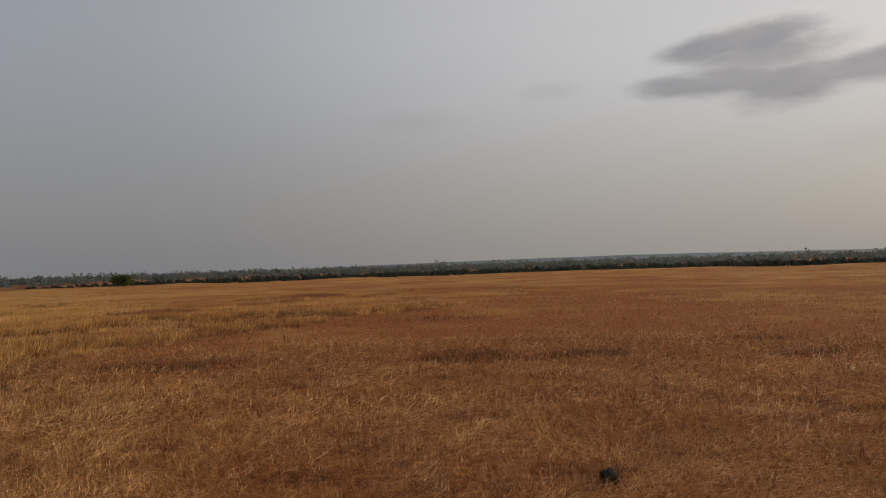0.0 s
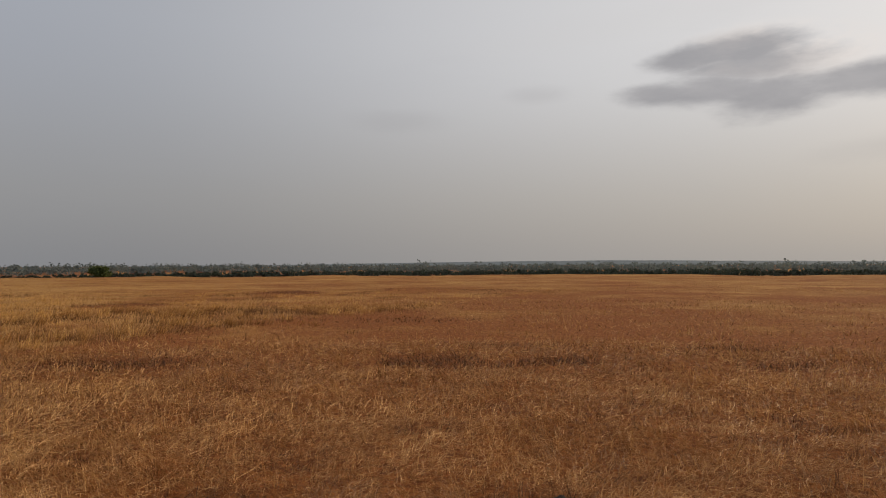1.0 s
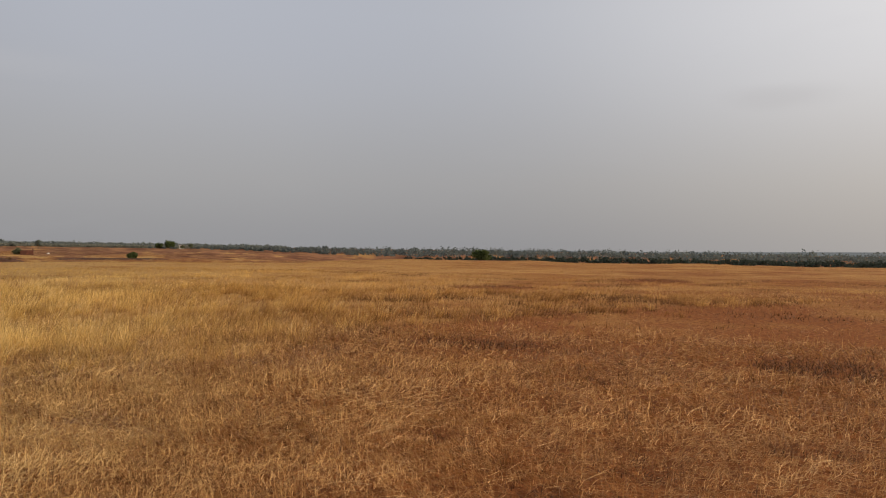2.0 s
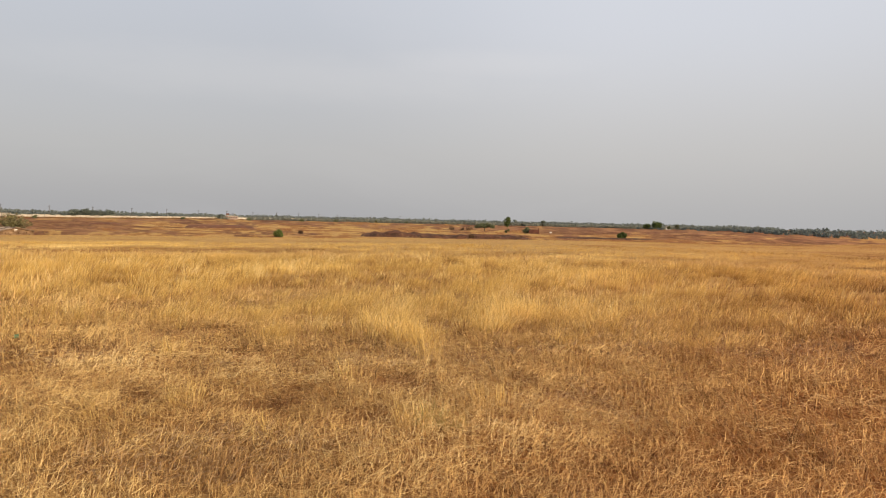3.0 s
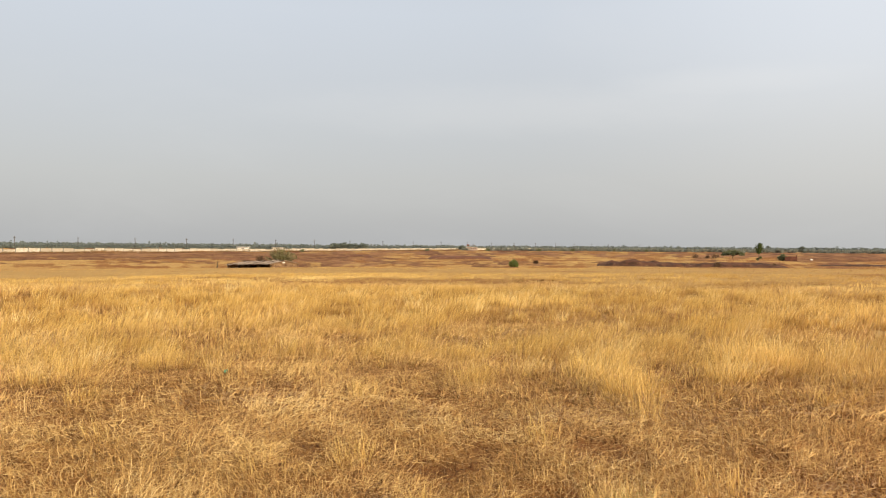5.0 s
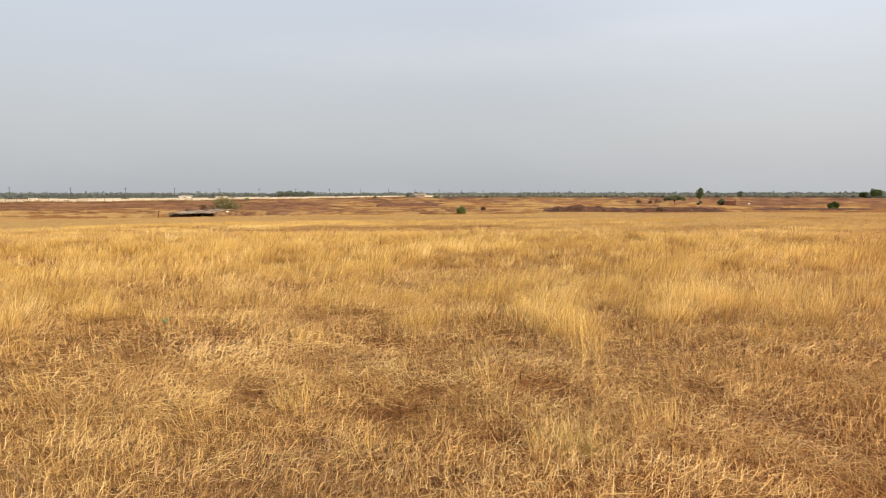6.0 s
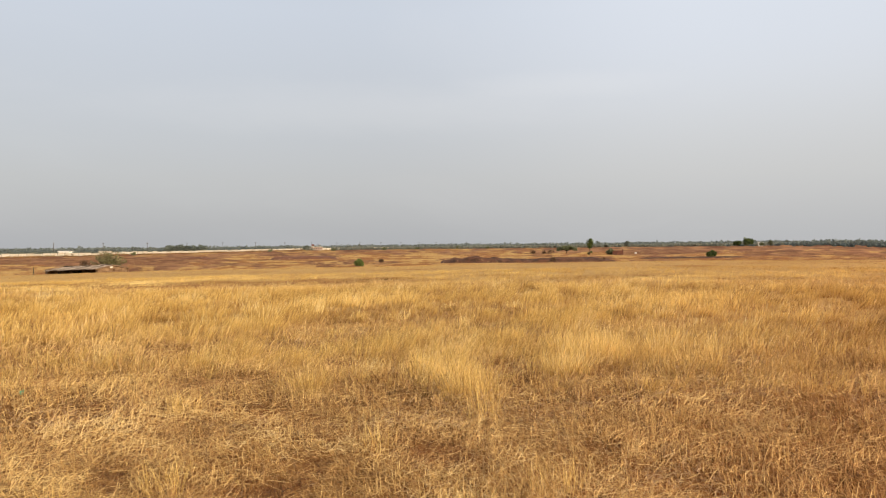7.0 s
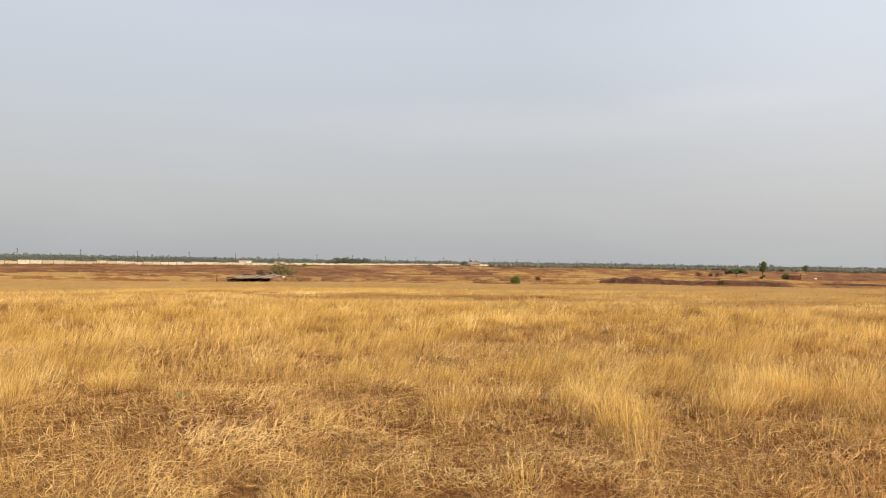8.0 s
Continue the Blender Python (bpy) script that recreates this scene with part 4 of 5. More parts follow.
spray_bush()
bush("dry_bush", -127.6, -12.3, 2.4, 2.3, "leafless brown bush in the dry grass", dry_bush_mat, 11, 0.13, 18, 70)
bush("green_bush", -118.3, 28.75, 1.95, 1.5, "small round fresh green bush alone in the field", fresh_mat, 12)
bush("green_bush", -131.0, 108.3, 2.0, 2.55, "dark green rounded bush beside a bare earth bank", bush_mat, 13, 0.2, 20)
bush("green_bush", -190.0, 120.6, 2.8, 2.2, "grey-green bush beside a brick ruin", acacia_mat, 14, 0.2, 18)
for bx, by, bw, bh, bs in ((-238.8, 119.4, 2.4, 2.3, 15), (-236.5, 122.8, 1.7, 1.8, 16), (-235.8, 125.2, 2.8, 2.5, 17), (-137.0, 37.5, 0.9, 0.9, 18)):
    bush("dry_bush", bx, by, bw, bh, "thin brown half-dead shrub in the dry field", dry_bush_mat, bs, 0.13, 13, 34, "half-dead shrubs")

for bx, by, bw, bh, bs in ((-120.6, 65.2, 1.5, 1.1, 81), (-120.0, 70.3, 1.2, 0.9, 82), (-123.5, 53.6, 1.3, 1.0, 83), (-119.3, 74.5, 1.7, 1.0, 84), (-124.8, 50.2, 1.0, 0.8, 92), (-121.6, 60.2, 1.6, 1.2, 93)):
    bush("dry_bush", bx, by, bw, bh, "dry brown scrub growing on a gully bank", dry_bush_mat, bs, 0.11, 10, 30, "scrub on the gully bank")
for bx, by, bw, bh, bs in ((-560.0, 150.0, 5.0, 3.0, 85), (-600.0, 190.0, 4.5, 2.6, 86), (-615.0, 232.0, 5.5, 3.2, 87), (-590.0, 250.0, 4.0, 2.4, 88),
                           (-570.0, 112.0, 4.0, 2.8, 89), (-420.0, -22.0, 3.0, 2.2, 90), (-528.0, 60.0, 3.5, 2.2, 91)):
    bush("scrub_bush", bx, by, bw, bh, "dark scrub bush near the boundary wall", acacia_mat, bs, 0.3, 12, 40, "bushes near the wall")


def umbrella_acacia():
    r = random.Random(21)
    c = []
    for _ in range(44):
        a, d = r.uniform(0, 2 * math.pi), math.sqrt(r.random())
        c.append((3.4 * d * math.cos(a) + 0.3, 3.4 * d * math.sin(a), 2.35 - 0.75 * d * d + r.uniform(-0.45, 0.2), r.uniform(0.45, 0.75)))
    plant("acacia_tree", -241.1, 134.3, "low flat-topped green acacia with spreading limbs", "tree", c, 0.22, 95, acacia_mat,
          limbs(c, (0.1, 0, 0.9), 0.16, 3, 2), 0.6)


def slender_tree():
    r = random.Random(22)
    c = [(r.uniform(-0.45, 0.45), r.uniform(-0.45, 0.45), 2.35 + 2.1 * i / 15, 0.42 + 0.36 * math.sin(math.pi * ((i + 1) / 17) ** 1.3)) for i in range(16)]
    c += [(0.4, 0.25, 0.9, 0.3), (-0.3, -0.2, 0.5, 0.35)]
    trunk = [((0, 0, -0.2), (0.05, 0, 2.2), 0.11, 0.09), ((0.05, 0, 2.2), (0, 0.05, 4.3), 0.09, 0.03)]
    trunk += [((0.03, 0, 1.8 + 0.2 * i), (q[0], q[1], q[2]), 0.035, 0.012) for i, q in enumerate(c[:16:2])]
    plant("slender_tree", -190.3, 113.9, "slender upright tree with a narrow crown and bare trunk", "tree", c, 0.16, 90, bush_mat, trunk)


umbrella_acacia()
slender_tree()


def shade_tree(name, x, y, width, height, label, seed, material, group=""):
    r = random.Random(seed)
    c = []
    for _ in range(26):
        a, d, h = r.uniform(0, 2 * math.pi), math.sqrt(r.random()), r.random()
        w = width / 2 * 0.8 * math.sqrt(max(0.1, 1 - (2 * h - 0.9) ** 2 * 0.7))
        c.append((w * d * math.cos(a), w * d * math.sin(a), height * (0.32 + 0.55 * h), width * r.uniform(0.11, 0.18)))
    return plant(name, x, y, label, "tree", c, 0.055 * width, 60, material, limbs(c, (0, 0, height * 0.25), 0.035 * height, seed, 3), group=group)


shade_tree("shade_tree", -449.0, 402.0, 9.0, 6.1, "large dark shade tree beside a white farmhouse", 31, bush_mat)
shade_tree("shade_tree", -453.5, 396.5, 7.0, 4.2, "low dark tree at a farm", 32, bush_mat)
shade_tree("shade_tree", -438.6, 413.6, 4.0, 4.8, "small pale tree at a farm", 33, acacia_mat)
shade_tree("shade_tree", -440.5, 407.0, 3.6, 3.0, "low bushy tree in front of a farmhouse", 36, acacia_mat)
shade_tree("shade_tree", -418.8, 277.0, 4.2, 5.4, "round haze-paled tree standing over the far scrub", 34, wood_mat)
shade_tree("shade_tree", -169.0, 365.0, 12.0, 6.4, "dark spreading tree on the wooded field edge", 35, bush_mat)
for ti, (tx, ty, tw, th) in enumerate(((-554, 14, 11, 4.6), (-556, 8, 12, 4.8), (-558, 1, 11, 5.2), (-560, -6, 10, 5.0), (-652, 104, 7, 4.2))):
    shade_tree("shade_tree", tx, ty, tw, th, "leafy green tree behind the boundary wall", 40 + ti, wood_mat, "trees behind the wall")


def woods(name, label, b0, b1, r0, r1, spacing, tall, material, seed, low_from=400.0, low_to=500.0, per=12, leaf=0.60, wide=0.9):
    """A far belt of trees as one mass of clumped leaves: rounded crowns of uneven height over low undergrowth."""
    r = random.Random(seed)
    centres, radii = [], []
    count = int((b1 - b0) * math.pi / 180 * (r0 + r1) / 2 / spacing)
    for i in range(count):
        b = radians(b0 + (b1 - b0) * (i + r.random()) / count)
        d = r.uniform(r0, r1)
        x, y = -d * math.sin(b), d * math.cos(b)
        g = float(land(x, y))
        gap = float(value_noise(np.array([x]), np.array([y]), 40, seed)[0])
        h = tall * (0.60 + 0.6 * gap) * r.uniform(0.7, 1.1) * (1 - 0.8 * float(step(math.degrees(b), low_from, low_to)))
        half = h * wide * r.uniform(0.4, 0.75)
        for q in range(8):
            a, out = r.uniform(0, 2 * math.pi), math.sqrt(r.random())
            up = r.uniform(0.0, 0.35) if q < 3 else r.uniform(0.35, 0.78) * (1 - 0.35 * out * out)
            centres.append((x + half * out * math.cos(a), y + half * out * math.sin(a), g + h * up))
            radii.append(h * r.uniform(0.20, 0.30))
    me = array_mesh(name, *leaves(centres, radii, per, leaf, 1.0, 0.85), material)
    return tagged(new(name, me), label, "trees", kind="stuff")


woods("far_woods", "belt of haze-paled green trees along the horizon", 40, 120, 1000, 1250, 1.1, 7.0, distant_wood_mat, 51, per=6, leaf=1.15, wide=2.2)
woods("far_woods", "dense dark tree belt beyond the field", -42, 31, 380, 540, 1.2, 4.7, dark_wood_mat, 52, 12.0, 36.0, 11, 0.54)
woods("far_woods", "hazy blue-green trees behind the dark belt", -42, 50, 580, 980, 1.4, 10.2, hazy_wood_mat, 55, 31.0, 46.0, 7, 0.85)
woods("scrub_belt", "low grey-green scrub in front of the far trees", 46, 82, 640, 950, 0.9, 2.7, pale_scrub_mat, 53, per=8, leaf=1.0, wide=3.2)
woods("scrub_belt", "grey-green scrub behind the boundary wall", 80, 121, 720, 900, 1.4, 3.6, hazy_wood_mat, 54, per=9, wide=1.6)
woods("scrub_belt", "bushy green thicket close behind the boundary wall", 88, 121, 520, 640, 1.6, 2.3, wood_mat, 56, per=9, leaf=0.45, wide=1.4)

# ================= earth banks, far hills =================


def earth_bank(name, x0, y0, x1, y1, width, height, label, seed, rough=0.9, material=None):
    """A long uneven heap of soil lying on the ground."""
    a, b = Vector((x0, y0)), Vector((x1, y1))
    along, across = (b - a), Vector((-(b - a).y, (b - a).x)).normalized()
    nu, nv = max(24, int(along.length * 4)), 22
    u, v = np.meshgrid(np.linspace(0, 1, nu), np.linspace(-1, 1, nv), indexing="ij")
    x = a.x + along.x * u + across.x * v * width / 2
    y = a.y + along.y * u + across.y * v * width / 2
    ends = np.clip(np.sin(np.pi * u), 0, 1) ** 0.35
    lumps = 0.55 + 0.45 * value_noise(x, y, 6.0, seed, 3) + rough * (0.6 * value_noise(x, y, 1.2, seed + 5, 3) + 0.35 * (value_noise(x, y, 3.2, seed + 9, 2) - 0.4))
    z = land(x, y) - 0.06 + height * ends * (1 - v ** 4) * (0.65 + 0.35 * np.cos(v * 2)) * lumps
    i, j = np.meshgrid(np.arange(nu - 1), np.arange(nv - 1), indexing="ij")
    quads = np.stack([i * nv + j, (i + 1) * nv + j, (i + 1) * nv + j + 1, i * nv + j + 1], -1).reshape(-1, 4)
    me = array_mesh(name, np.stack([x.ravel(), y.ravel(), z.ravel()], 1), quads, np.zeros((0, 3), int), None, material or earth_mat)
    me.shade_smooth()
    return tagged(new(name, me), label, "earth bank", kind="structure")


earth_bank("earth_bank", -127.0, 45.8, -121.0, 61.0, 5.0, 0.80, "bare dark red soil bank of a gully", 61, 1.5)
earth_bank("earth_bank", -124.0, 60.0, -119.0, 77.0, 4.4, 0.60, "eroded red gully bank with dry tufts", 62, 1.7)
earth_bank("earth_bank", -134.0, 93.0, -129.0, 116.0, 4.6, 0.42, "low dark red soil bank behind a bush", 63, 1.2)
earth_bank("earth_mound", -200.0, 24.0, -197.0, 41.0, 8.0, 1.35, "smooth mound of reddish excavated soil", 64, 0.08, mound_mat)
earth_bank("earth_mound", -230.0, 2.0, -229.0, 10.0, 5.0, 0.9, "small heap of reddish soil", 65, 0.1, mound_mat)


def far_hills():
    b = np.radians(np.linspace(22, -42, 90))
    d = 3600.0
    x, y = -d * np.sin(b), d * np.cos(b)
    top = 4 + 30 * value_noise(x, y, 900, 71, 4) * step(np.degrees(b), 14, 0) * (0.55 + 0.45 * step(np.degrees(b), -36, -16))
    foot = np.stack([x * 0.93, y * 0.93, np.full_like(x, -4)], 1)
    crest = np.stack([x, y, top], 1)
    back = np.stack([x * 1.1, y * 1.1, np.full_like(x, -4)], 1)
    k = len(x)
    verts = np.concatenate([foot, crest, back])
    i = np.arange(k - 1)
    quads = np.concatenate([np.stack([i + o, i + 1 + o, i + 1 + k + o, i + k + o], 1) for o in (0, k)])
    me = array_mesh("backdrop_hills", verts, quads, np.zeros((0, 3), int), None, hill_mat)
    me.shade_smooth()
    tagged(new("backdrop_hills", me), "low blue-grey hills on the horizon", "hills", kind="structure")


far_hills()

# ================= low shed =================


def low_shed():
    """Corner at the origin; long side along -x, gable side along +y."""
    length, depth, eave, ridge = 8.2, 6.6, 0.98, 1.45
    along, away = Vector((-0.534, -0.846)), Vector((-0.846, 0.534))
    corner = Vector((-112.2, -9.0))
    m = Matrix(((-along.x, away.x, 0, corner.x), (-along.y, away.y, 0, corner.y), (0, 0, 1, -2.10), (0, 0, 0, 1)))
    ob = thing("low_shed", m, "low ruined shed with grey corrugated roof and rubble gable", "shed")
    for gx, name in ((0.0, "gable_wall"), (-length, "gable_wall")):
        bm = bmesh.new()
        outline = [(0.3, -0.3), (depth, -0.3), (depth, eave), (depth * 0.78, eave + 0.17), (depth * 0.62, ridge - 0.14), (depth / 2, ridge - 0.04), (depth * 0.3, ridge - 0.22), (0.3, eave)]
        front = [bm.verts.new((gx, py, pz)) for py, pz in outline]
        rear = [bm.verts.new((gx - 0.3 if gx == 0 else gx + 0.3, py, pz)) for py, pz in outline]
        bm.faces.new(front), bm.faces.new(rear[::-1])
        sides = len(outline)
        for q in range(sides):
            bm.faces.new((front[q], rear[q], rear[(q + 1) % sides], front[(q + 1) % sides]))
        bmesh.ops.recalc_face_normals(bm, faces=bm.faces)
        wall = part(name, bm, stone_mat, ob, "brown rubble stone gable")
        if gx == 0:
            r = random.Random(77)
            for row in range(7):
                px = 0.35 + 0.2 * (row % 2)
                while px < depth - 0.5:
                    w, z0 = r.uniform(0.35, 0.7), -0.1 + row * 0.26
                    limit = eave + (ridge - eave) * (1 - abs(px + w / 2 - depth / 2) / (depth / 2)) - 0.2
                    if z0 + 0.2 < limit:
                        part("stone", box(bmesh.new(), 0.0, px, z0, r.uniform(0.03, 0.22), px + w - 0.06, z0 + r.uniform(0.16, 0.22), 0.02), stone_mat, wall)
                    px += w
    part("back_wall", box(bmesh.new(), -length + 0.3, depth - 0.3, -0.3, -0.3, depth, eave - 0.05), stone_mat, ob)
    for i in range(5):
        px = -0.15 - i * (length - 0.3) / 4
        part("post", tube(bmesh.new(), (px, 0.15, -0.3), (px, 0.15, eave - 0.02), 0.07, 0.06), timber_mat, ob, "dark timber post")
    part("eave_beam", box(bmesh.new(), -length, 0.1, eave - 0.12, 0, 0.22, eave - 0.01, 0.01), timber_mat, ob)
    part("ridge_beam", box(bmesh.new(), -length, depth / 2 - 0.06, ridge - 0.16, 0, depth / 2 + 0.06, ridge - 0.03, 0.01), timber_mat, ob)

    def sheet(width, run):
        """A corrugated sheet, ribs along its slope."""
        bm = bmesh.new()
        n = 28
        rows = []
        for e in (0.0, run):
            rows.append([(bm.verts.new((width * i / n, e, 0.025 * math.sin(i * math.pi / 2))),
                          bm.verts.new((width * i / n, e, 0.025 * math.sin(i * math.pi / 2) - 0.008))) for i in range(n + 1)])
        for i in range(n):
            a, b, c, d = rows[0][i], rows[0][i + 1], rows[1][i + 1], rows[1][i]
            bm.faces.new((a[0], b[0], c[0], d[0]))
            bm.faces.new((d[1], c[1], b[1], a[1]))
            bm.faces.new((a[0], a[1], b[1], b[0]))
            bm.faces.new((d[0], c[0], c[1], d[1]))
        return bm

    r = random.Random(9)
    run = math.hypot(depth / 2, ridge - eave) + 0.35
    pitch = math.degrees(math.atan2(ridge - eave, depth / 2))
    first = None
    for slope in (0, 1):
        for i in range(7):
            wide = length / 7 - 0.02
            if first is None:
                first = part("roof_sheet", sheet(wide, run), sheet_mat, ob, "grey corrugated sheet")
                one = first
            else:
                one = tagged(new("roof_sheet", first.data), "grey corrugated sheet")
                one.parent = ob
            lift = 0.05 + 0.04 * (i % 2) + r.uniform(0, 0.10) - 0.04 * (6 - i)
            if slope == 0:
                one.matrix_basis = pose(-length + i * length / 7, -0.33 + r.uniform(-0.45, 0.35), eave - 0.07 + lift, pitch + r.uniform(-1.5, 1.5), r.uniform(-6.0, 1.0), r.uniform(-8, 4))
            else:
                one.matrix_basis = pose(-length + (i + 1) * length / 7 + 0.05, depth + 0.33, eave - 0.07 + lift, pitch, 0, 180 + r.uniform(-1.5, 1.5))
    for y0, z0, y1, z1 in ((-0.25, eave - 0.05, depth / 2, ridge + 0.02), (depth / 2, ridge + 0.02, depth + 0.25, eave - 0.05)):
        part("verge_board", tube(bmesh.new(), (0.10, y0, z0), (0.10, y1, z1), 0.075, 0.075, 6), stone_mat, ob, "pale weathered board along the roof edge")
    part("white_patch", box(bmesh.new(), 0.005, depth / 2 - 0.5, 0.92, 0.1, depth / 2 + 0.15, 1.26, 0.03), white_mat, ob, "whitewashed patch under the ridge")
    part("corner_post", box(bmesh.new(), -0.05, depth + 0.05, -0.3, 0.10, depth + 0.18, eave - 0.05, 0.02), stone_mat, ob, "brown timber corner post")


low_shed()
for fx, fy, fh, ft in ((-114.5, -16.9, 1.15, 4), (-117.8, -17.6, 0.9, -7), (-113.2, -15.2, 0.8, 10)):
    fence = thing("wooden_post", pose(fx, fy, float(land(fx, fy)), ft, 0, 0), "thin weathered wooden post standing by the shed", "post", "posts beside the shed")
    part("stake", tube(bmesh.new(), (0, 0, -0.2), (0, 0, fh), 0.055, 0.04), timber_mat, fence)

# ================= ruin, white block, farm, buildings =================


def brick_ruin():
    ob = thing("brick_ruin", pose(-188.0, 121.9, float(land(-188.0, 121.9)) - 0.05, 0, 0, 57), "roofless ruin of red brick walls in the field", "ruin")
    for y0, y1, x0, x1, h in ((-1.9, 1.9, 1.2, 1.5, 1.55), (-1.9, 1.9, -1.5, -1.2, 1.05), (-1.9, -1.6, -1.2, 1.2, 1.35), (1.6, 1.9, -1.2, 1.2, 1.2)):
        bm = box(bmesh.new(), x0, y0, 0, x1, y1, h - 0.15)
        step_y = y0
        k = 0
        while step_y < y1 - 0.05:
            w = min(0.55, y1 - step_y)
            box(bm, x0 + 0.01, step_y + 0.01, h - 0.17, x1 - 0.01, step_y + w - 0.01, h - 0.12 + 0.12 * ((k * 7) % 3))
            step_y += w
            k += 1
        part("brick_wall", bm, brick_mat, ob)


def white_block():
    bm = bmesh.new()
    bmesh.ops.create_icosphere(bm, subdivisions=2, radius=0.5)
    for v in bm.verts:
        v.co *= 1 + 0.25 * noise.noise(v.co * 2.3)
        v.co = Vector((v.co.x * 0.9, v.co.y * 2.5, max(-0.2, v.co.z * (0.55 + 0.5 * max(0.0, -v.co.y)))))
    me = bpy.data.meshes.new("white_boulder")
    bm.to_mesh(me)
    bm.free()
    me.materials.append(white_mat)
    ob = new("white_boulder", me)
    ob.matrix_world = pose(-216.8, 147.3, float(land(-216.8, 147.3)) + 0.16, 0, 0, 55)
    tagged(ob, "pale white boulder lying on brown ground", "boulder")


def simple_house(name, x, y, turn, wide, deep, high, label, wall, roof, bays, lift=0.0):
    """A plain flat-roofed building: walls with real openings between piers, a slab roof with overhang."""
    ob = thing(name, pose(x, y, float(land(x, y)) + lift, 0, 0, turn), label, "building")
    pier = wide / (bays * 2 + 1)
    for side, sy in ((0, -deep / 2), (1, deep / 2 - 0.25)):
        bm = bmesh.new()
        for i in range(bays + 1):
            box(bm, -wide / 2 + i * 2 * pier, sy, -0.3, -wide / 2 + (i * 2 + 1) * pier, sy + 0.25, high - 0.5)
        box(bm, -wide / 2, sy, high - 0.5, wide / 2, sy + 0.25, high)
        box(bm, -wide / 2, sy + 0.02, -0.3, wide / 2, sy + 0.23, 0.9)
        part("wall", bm, wall, ob)
    for sx in (-wide / 2, wide / 2 - 0.25):
        part("wall", box(bmesh.new(), sx, -deep / 2 + 0.25, -0.3, sx + 0.25, deep / 2 - 0.25, high), wall, ob)
    part("roof", box(bmesh.new(), -wide / 2 - 0.5, -deep / 2 - 0.5, high, wide / 2 + 0.5, deep / 2 + 0.5, high + 0.3, 0.03), roof, ob, "flat slab roof")
    for i in range(bays):
        cx = -wide / 2 + (i * 2 + 1.5) * pier
        part("window", box(bmesh.new(), cx - pier * 0.46, -deep / 2 + 0.1, 0.9, cx + pier * 0.46, -deep / 2 + 0.14, high - 0.5), timber_mat, ob, "dark shuttered opening")
    return ob


brick_ruin()
white_block()
simple_house("farmhouse", -444.5, 409.8, 48, 3.6, 3.2, 2.9, "white farmhouse with a flat roof among trees", white_mat, white_mat, 2)
simple_house("storage_shed", -409.5, -52.6, 75, 5.2, 3.2, 2.3, "small white store with a pale roof behind the wall", lime_mat, lime_mat, 1, 0.25)
simple_house("storage_shed", -450.0, -38.0, 75, 5.4, 3.2, 2.1, "small pale store behind the boundary wall", white_mat, wall_mat, 2, 0.0)
gate = simple_house("gate_house", -655.0, 114.0, 80, 10.0, 6.0, 2.8, "pink gate house with pillars and white bands", pink_mat, white_mat, 5)
part("roof_room", box(bmesh.new(), -4.6, -1.4, 3.9, -2.2, 1.4, 5.2, 0.05), brick_mat, gate, "red rooftop room")
part("water_tank", tube(bmesh.new(), (2.2, 0, 3.9), (2.2, 0, 4.9), 0.9, 0.85, 14), concrete_mat, gate, "round water tank")

# ================= boundary wall and utility poles =================


def boundary_wall():
    ob = thing("boundary_wall", pose(0, 0, 0), "long pale weathered boundary wall of concrete panels", "wall")
    panel = post = None
    pick = random.Random(66)
    for (x0, y0), (x1, y1), pitch in (((-232.0, -145.0), (-668.0, 102.0), 5.0), ((-668.0, 102.0), (-748.0, 236.0), 6.0)):
        length = math.hypot(x1 - x0, y1 - y0)
        turn = math.degrees(math.atan2(y1 - y0, x1 - x0))
        for i in range(int(length / pitch)):
            f = i * pitch / length
            x, y = x0 + (x1 - x0) * f, y0 + (y1 - y0) * f
            z = float(land(x, y))
            if panel is None:
                bm = box(bmesh.new(), 0.16, -0.06, -0.3, 4.84, 0.06, 1.75, 0.01)
                for row in (0.2, 0.7, 1.2):
                    box(bm, 0.2, -0.075, row, 4.8, 0.075, row + 0.42, 0.01)
                panel = part("panel", bm, wall_mat, ob)
                post = part("post", box(bmesh.new(), -0.15, -0.14, -0.3, 0.15, 0.14, 1.85, 0.02), concrete_mat, ob)
                a, b = panel, post
            else:
                a, b = new("panel", panel.data), new("post", post.data)
                a.parent = b.parent = ob
            drop = pick.choice((-0.05, 0.0, 0.05, -0.3, 0.1))
            a.matrix_basis = pose(x, y, z + drop, 0, 0, turn) @ Matrix.Diagonal((pitch / 5.0, 1, 1, 1))
            b.matrix_basis = pose(x, y, z, 0, 0, turn)


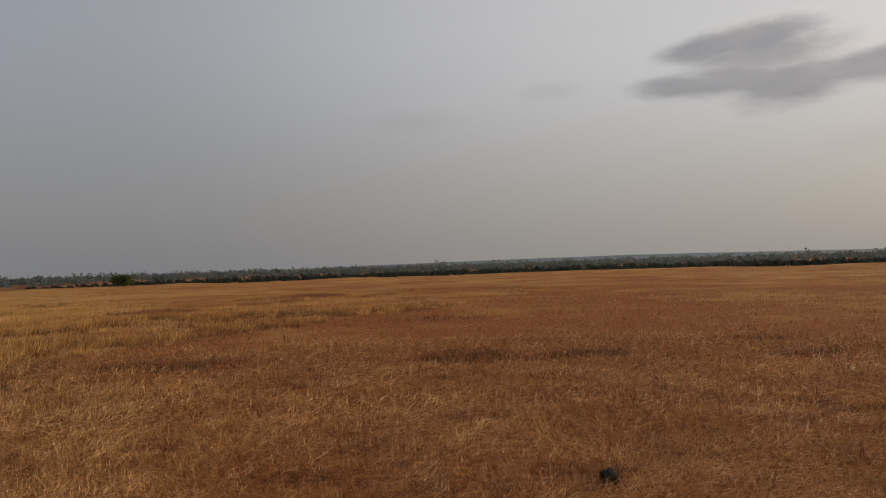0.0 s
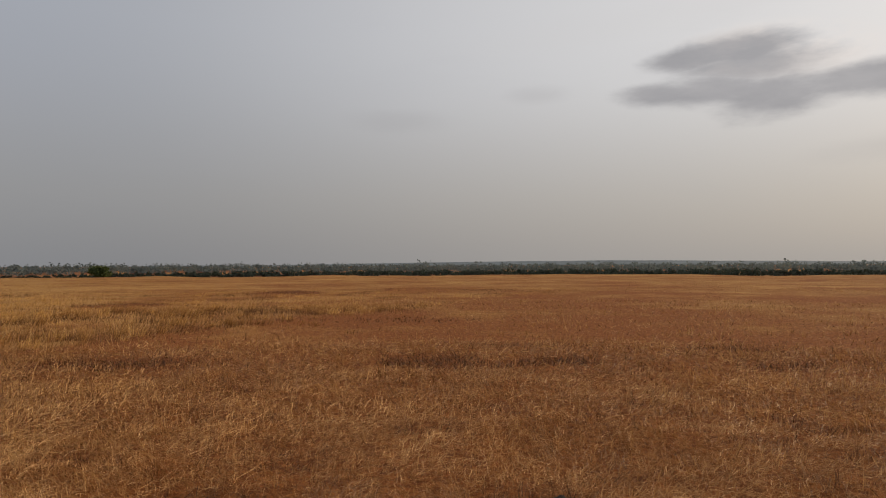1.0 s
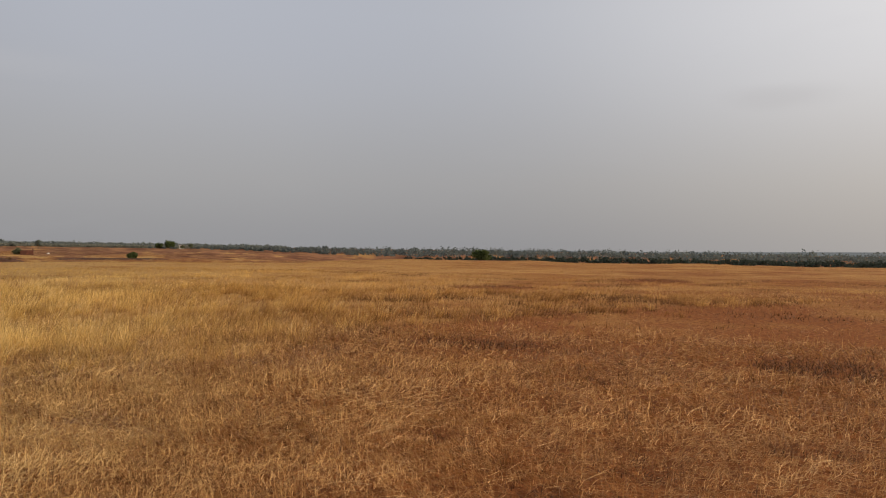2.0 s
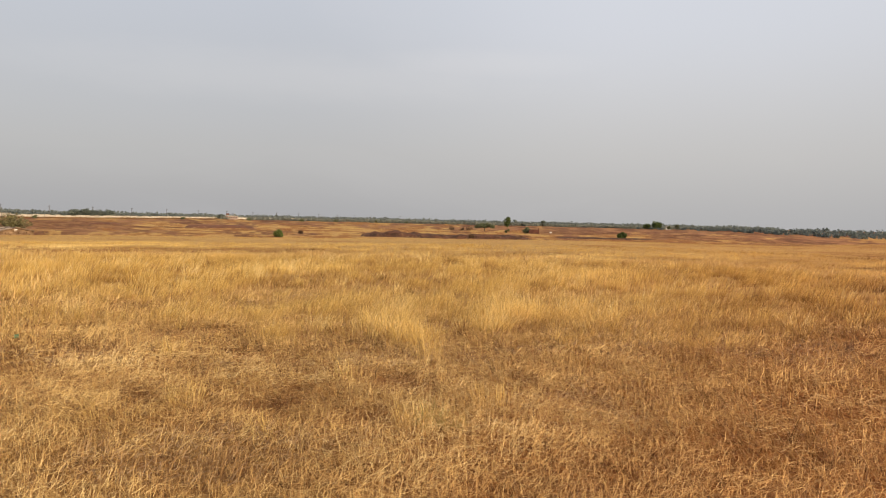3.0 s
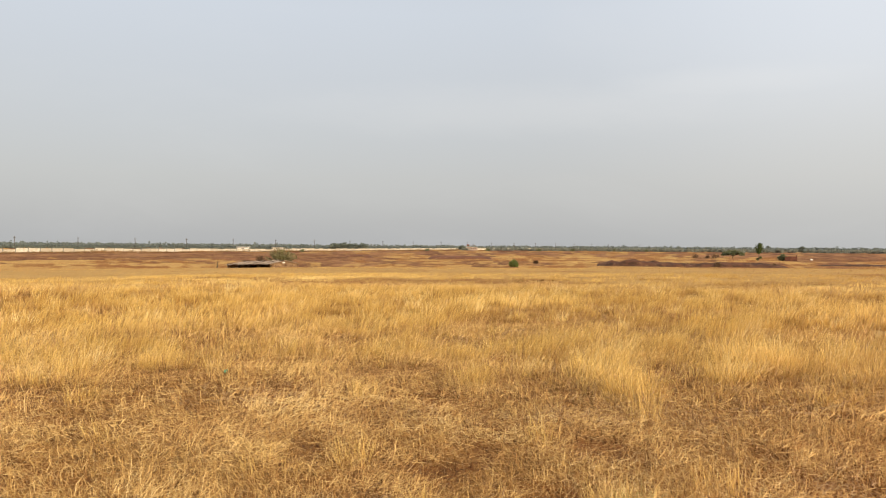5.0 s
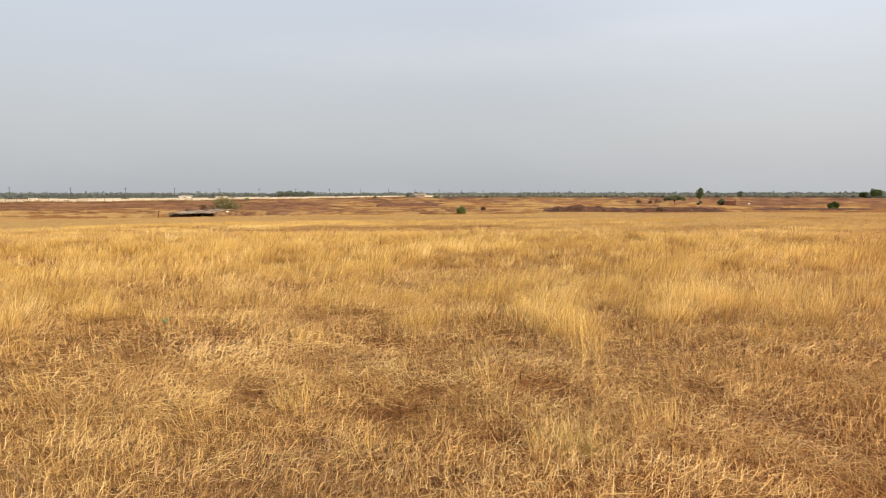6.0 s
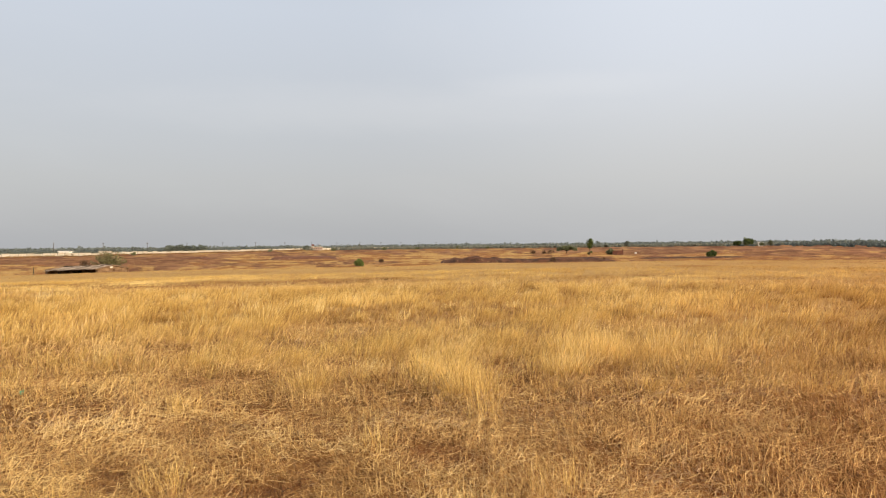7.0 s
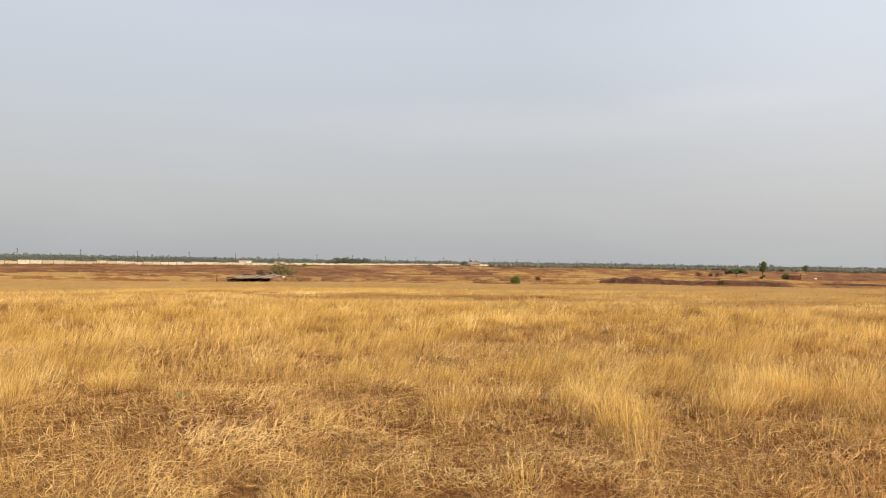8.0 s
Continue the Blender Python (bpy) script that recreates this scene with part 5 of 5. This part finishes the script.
def wall_weeds():
    """Dry weeds and small scrub growing along the foot of the wall."""
    r = random.Random(67)
    centres, radii = [], []
    for (x0, y0), (x1, y1) in (((-232.0, -145.0), (-668.0, 102.0)), ((-668.0, 102.0), (-748.0, 236.0))):
        length = math.hypot(x1 - x0, y1 - y0)
        side = ((y1 - y0) / length, -(x1 - x0) / length)
        f = 0.0
        while f < length:
            x, y = x0 + (x1 - x0) * f / length, y0 + (y1 - y0) * f / length
            lush = float(value_noise(np.array([x]), np.array([y]), 22, 68)[0])
            off = r.uniform(0.8, 7.0)
            for way in (1, -1):
                px, py = x + side[0] * off * way, y + side[1] * off * way
                h = r.uniform(0.4, 1.3) * (0.5 + 2.2 * max(0.0, lush - 0.35))
                for _ in range(3):
                    centres.append((px + r.uniform(-0.8, 0.8), py + r.uniform(-0.8, 0.8), float(land(px, py)) + h * r.uniform(0.2, 0.9)))
                    radii.append(h * r.uniform(0.4, 0.7))
            f += r.uniform(0.6, 2.6) * (1.8 - lush)
    me = array_mesh("wall_weeds", *leaves(centres, radii, 9, 0.22, 1.0, 0.5), weed_mat)
    tagged(new("wall_weeds", me), "dry brown weeds along the foot of the wall", "weeds", kind="stuff")


def wall_verge():
    """A strip of rank dry grass on the field side of the wall."""
    xs, ys = [], []
    for (x0, y0), (x1, y1) in (((-232.0, -145.0), (-668.0, 102.0)), ((-668.0, 102.0), (-748.0, 236.0))):
        length = math.hypot(x1 - x0, y1 - y0)
        k = int(length * 40)
        f, off = rng.random(k), 0.4 + 9.0 * rng.random(k) ** 1.5
        nx, ny = (y1 - y0) / length, -(x1 - x0) / length
        if nx * x0 + ny * y0 > 0:
            nx, ny = -nx, -ny
        xs.append(x0 + (x1 - x0) * f + nx * off), ys.append(y0 + (y1 - y0) * f + ny * off)
    x, y = np.concatenate(xs), np.concatenate(ys)
    rank = value_noise(x, y, 18, 57, 3)
    k = len(x)
    batch = blades(x, y, rng.uniform(0.5, 1.0, k) * (0.35 + 1.1 * rank), rng.uniform(0.10, 0.24, k), rng.uniform(-0.3, 0.5, k), rng.uniform(0, 0.7, k),
                   rng.uniform(0, 2 * math.pi, k), 0.24 + 0.35 * (rank - 0.5) + rng.normal(0, 0.07, k), 1)
    return grass("verge_grass", "rank brown dry grass along the boundary wall", [batch])


def utility_poles():
    ob = thing("utility_pole", pose(0, 0, 0), "dark grey utility pole with a steel crossarm", "utility pole", "poles along the wall")
    part("pole", tube(bmesh.new(), (0, 0, -0.4), (0, 0, 7.9), 0.26, 0.17, 8), pole_mat, ob)
    arm = part("crossarm", box(bmesh.new(), -0.95, -0.08, 7.1, 0.95, 0.08, 7.28, 0.01), pole_mat, ob, "rusty steel crossarm")
    for px in (-0.85, 0.0, 0.85):
        part("insulator", tube(bmesh.new(), (px, 0, 7.32 if px else 7.9), (px, 0, 7.6 if px else 8.2), 0.08, 0.06, 8), concrete_mat, arm)
    places = [(-524.9 - 23.39 * i, -176.0 + 30.29 * i) for i in range(-2, 20)]
    for i, (x, y) in enumerate(places):
        m = pose(x, y, float(land(x, y)), 0, random.uniform(-1, 1), 62)
        if i:
            copy_thing(ob, m)
        else:
            ob.matrix_world = m


boundary_wall()
wall_weeds()
wall_verge()
utility_poles()

# ================= small things in the near grass =================


def lump(name, x, y, size, label, category, material, seed, flat=0.8):
    bm = bmesh.new()
    bmesh.ops.create_icosphere(bm, subdivisions=3, radius=size)
    for v in bm.verts:
        v.co *= 1 + 0.30 * noise.noise(v.co * (1.3 / size) + Vector((seed, 0, 0)))
        v.co.z *= flat
    me = bpy.data.meshes.new(name)
    bm.to_mesh(me)
    bm.free()
    me.materials.append(material)
    me.shade_smooth()
    ob = new(name, me)
    ob.matrix_world = pose(x, y, float(land(x, y)) + size * flat * 0.7)
    return tagged(ob, label, category)


lump("dark_stone", 0.94, 5.0, 0.062, "dark round stone lying in the dry grass", "stone", dung_mat, 3, 1.0)


def litter_scrap():
    bm = bmesh.new()
    grid = bmesh.ops.create_grid(bm, x_segments=6, y_segments=6, size=0.024)
    for v in grid["verts"]:
        v.co.z = 0.02 * noise.noise(v.co * 40)
    bmesh.ops.solidify(bm, geom=bm.faces[:], thickness=0.002)
    me = bpy.data.meshes.new("plastic_scrap")
    bm.to_mesh(me)
    bm.free()
    me.materials.append(plastic_mat)
    ob = new("plastic_scrap", me)
    ob.matrix_world = pose(-9.68, 0.61, float(land(-9.68, 0.61)) + 0.11, 20, 65, 10)
    tagged(ob, "crumpled green plastic scrap caught in the grass", "litter")


litter_scrap()
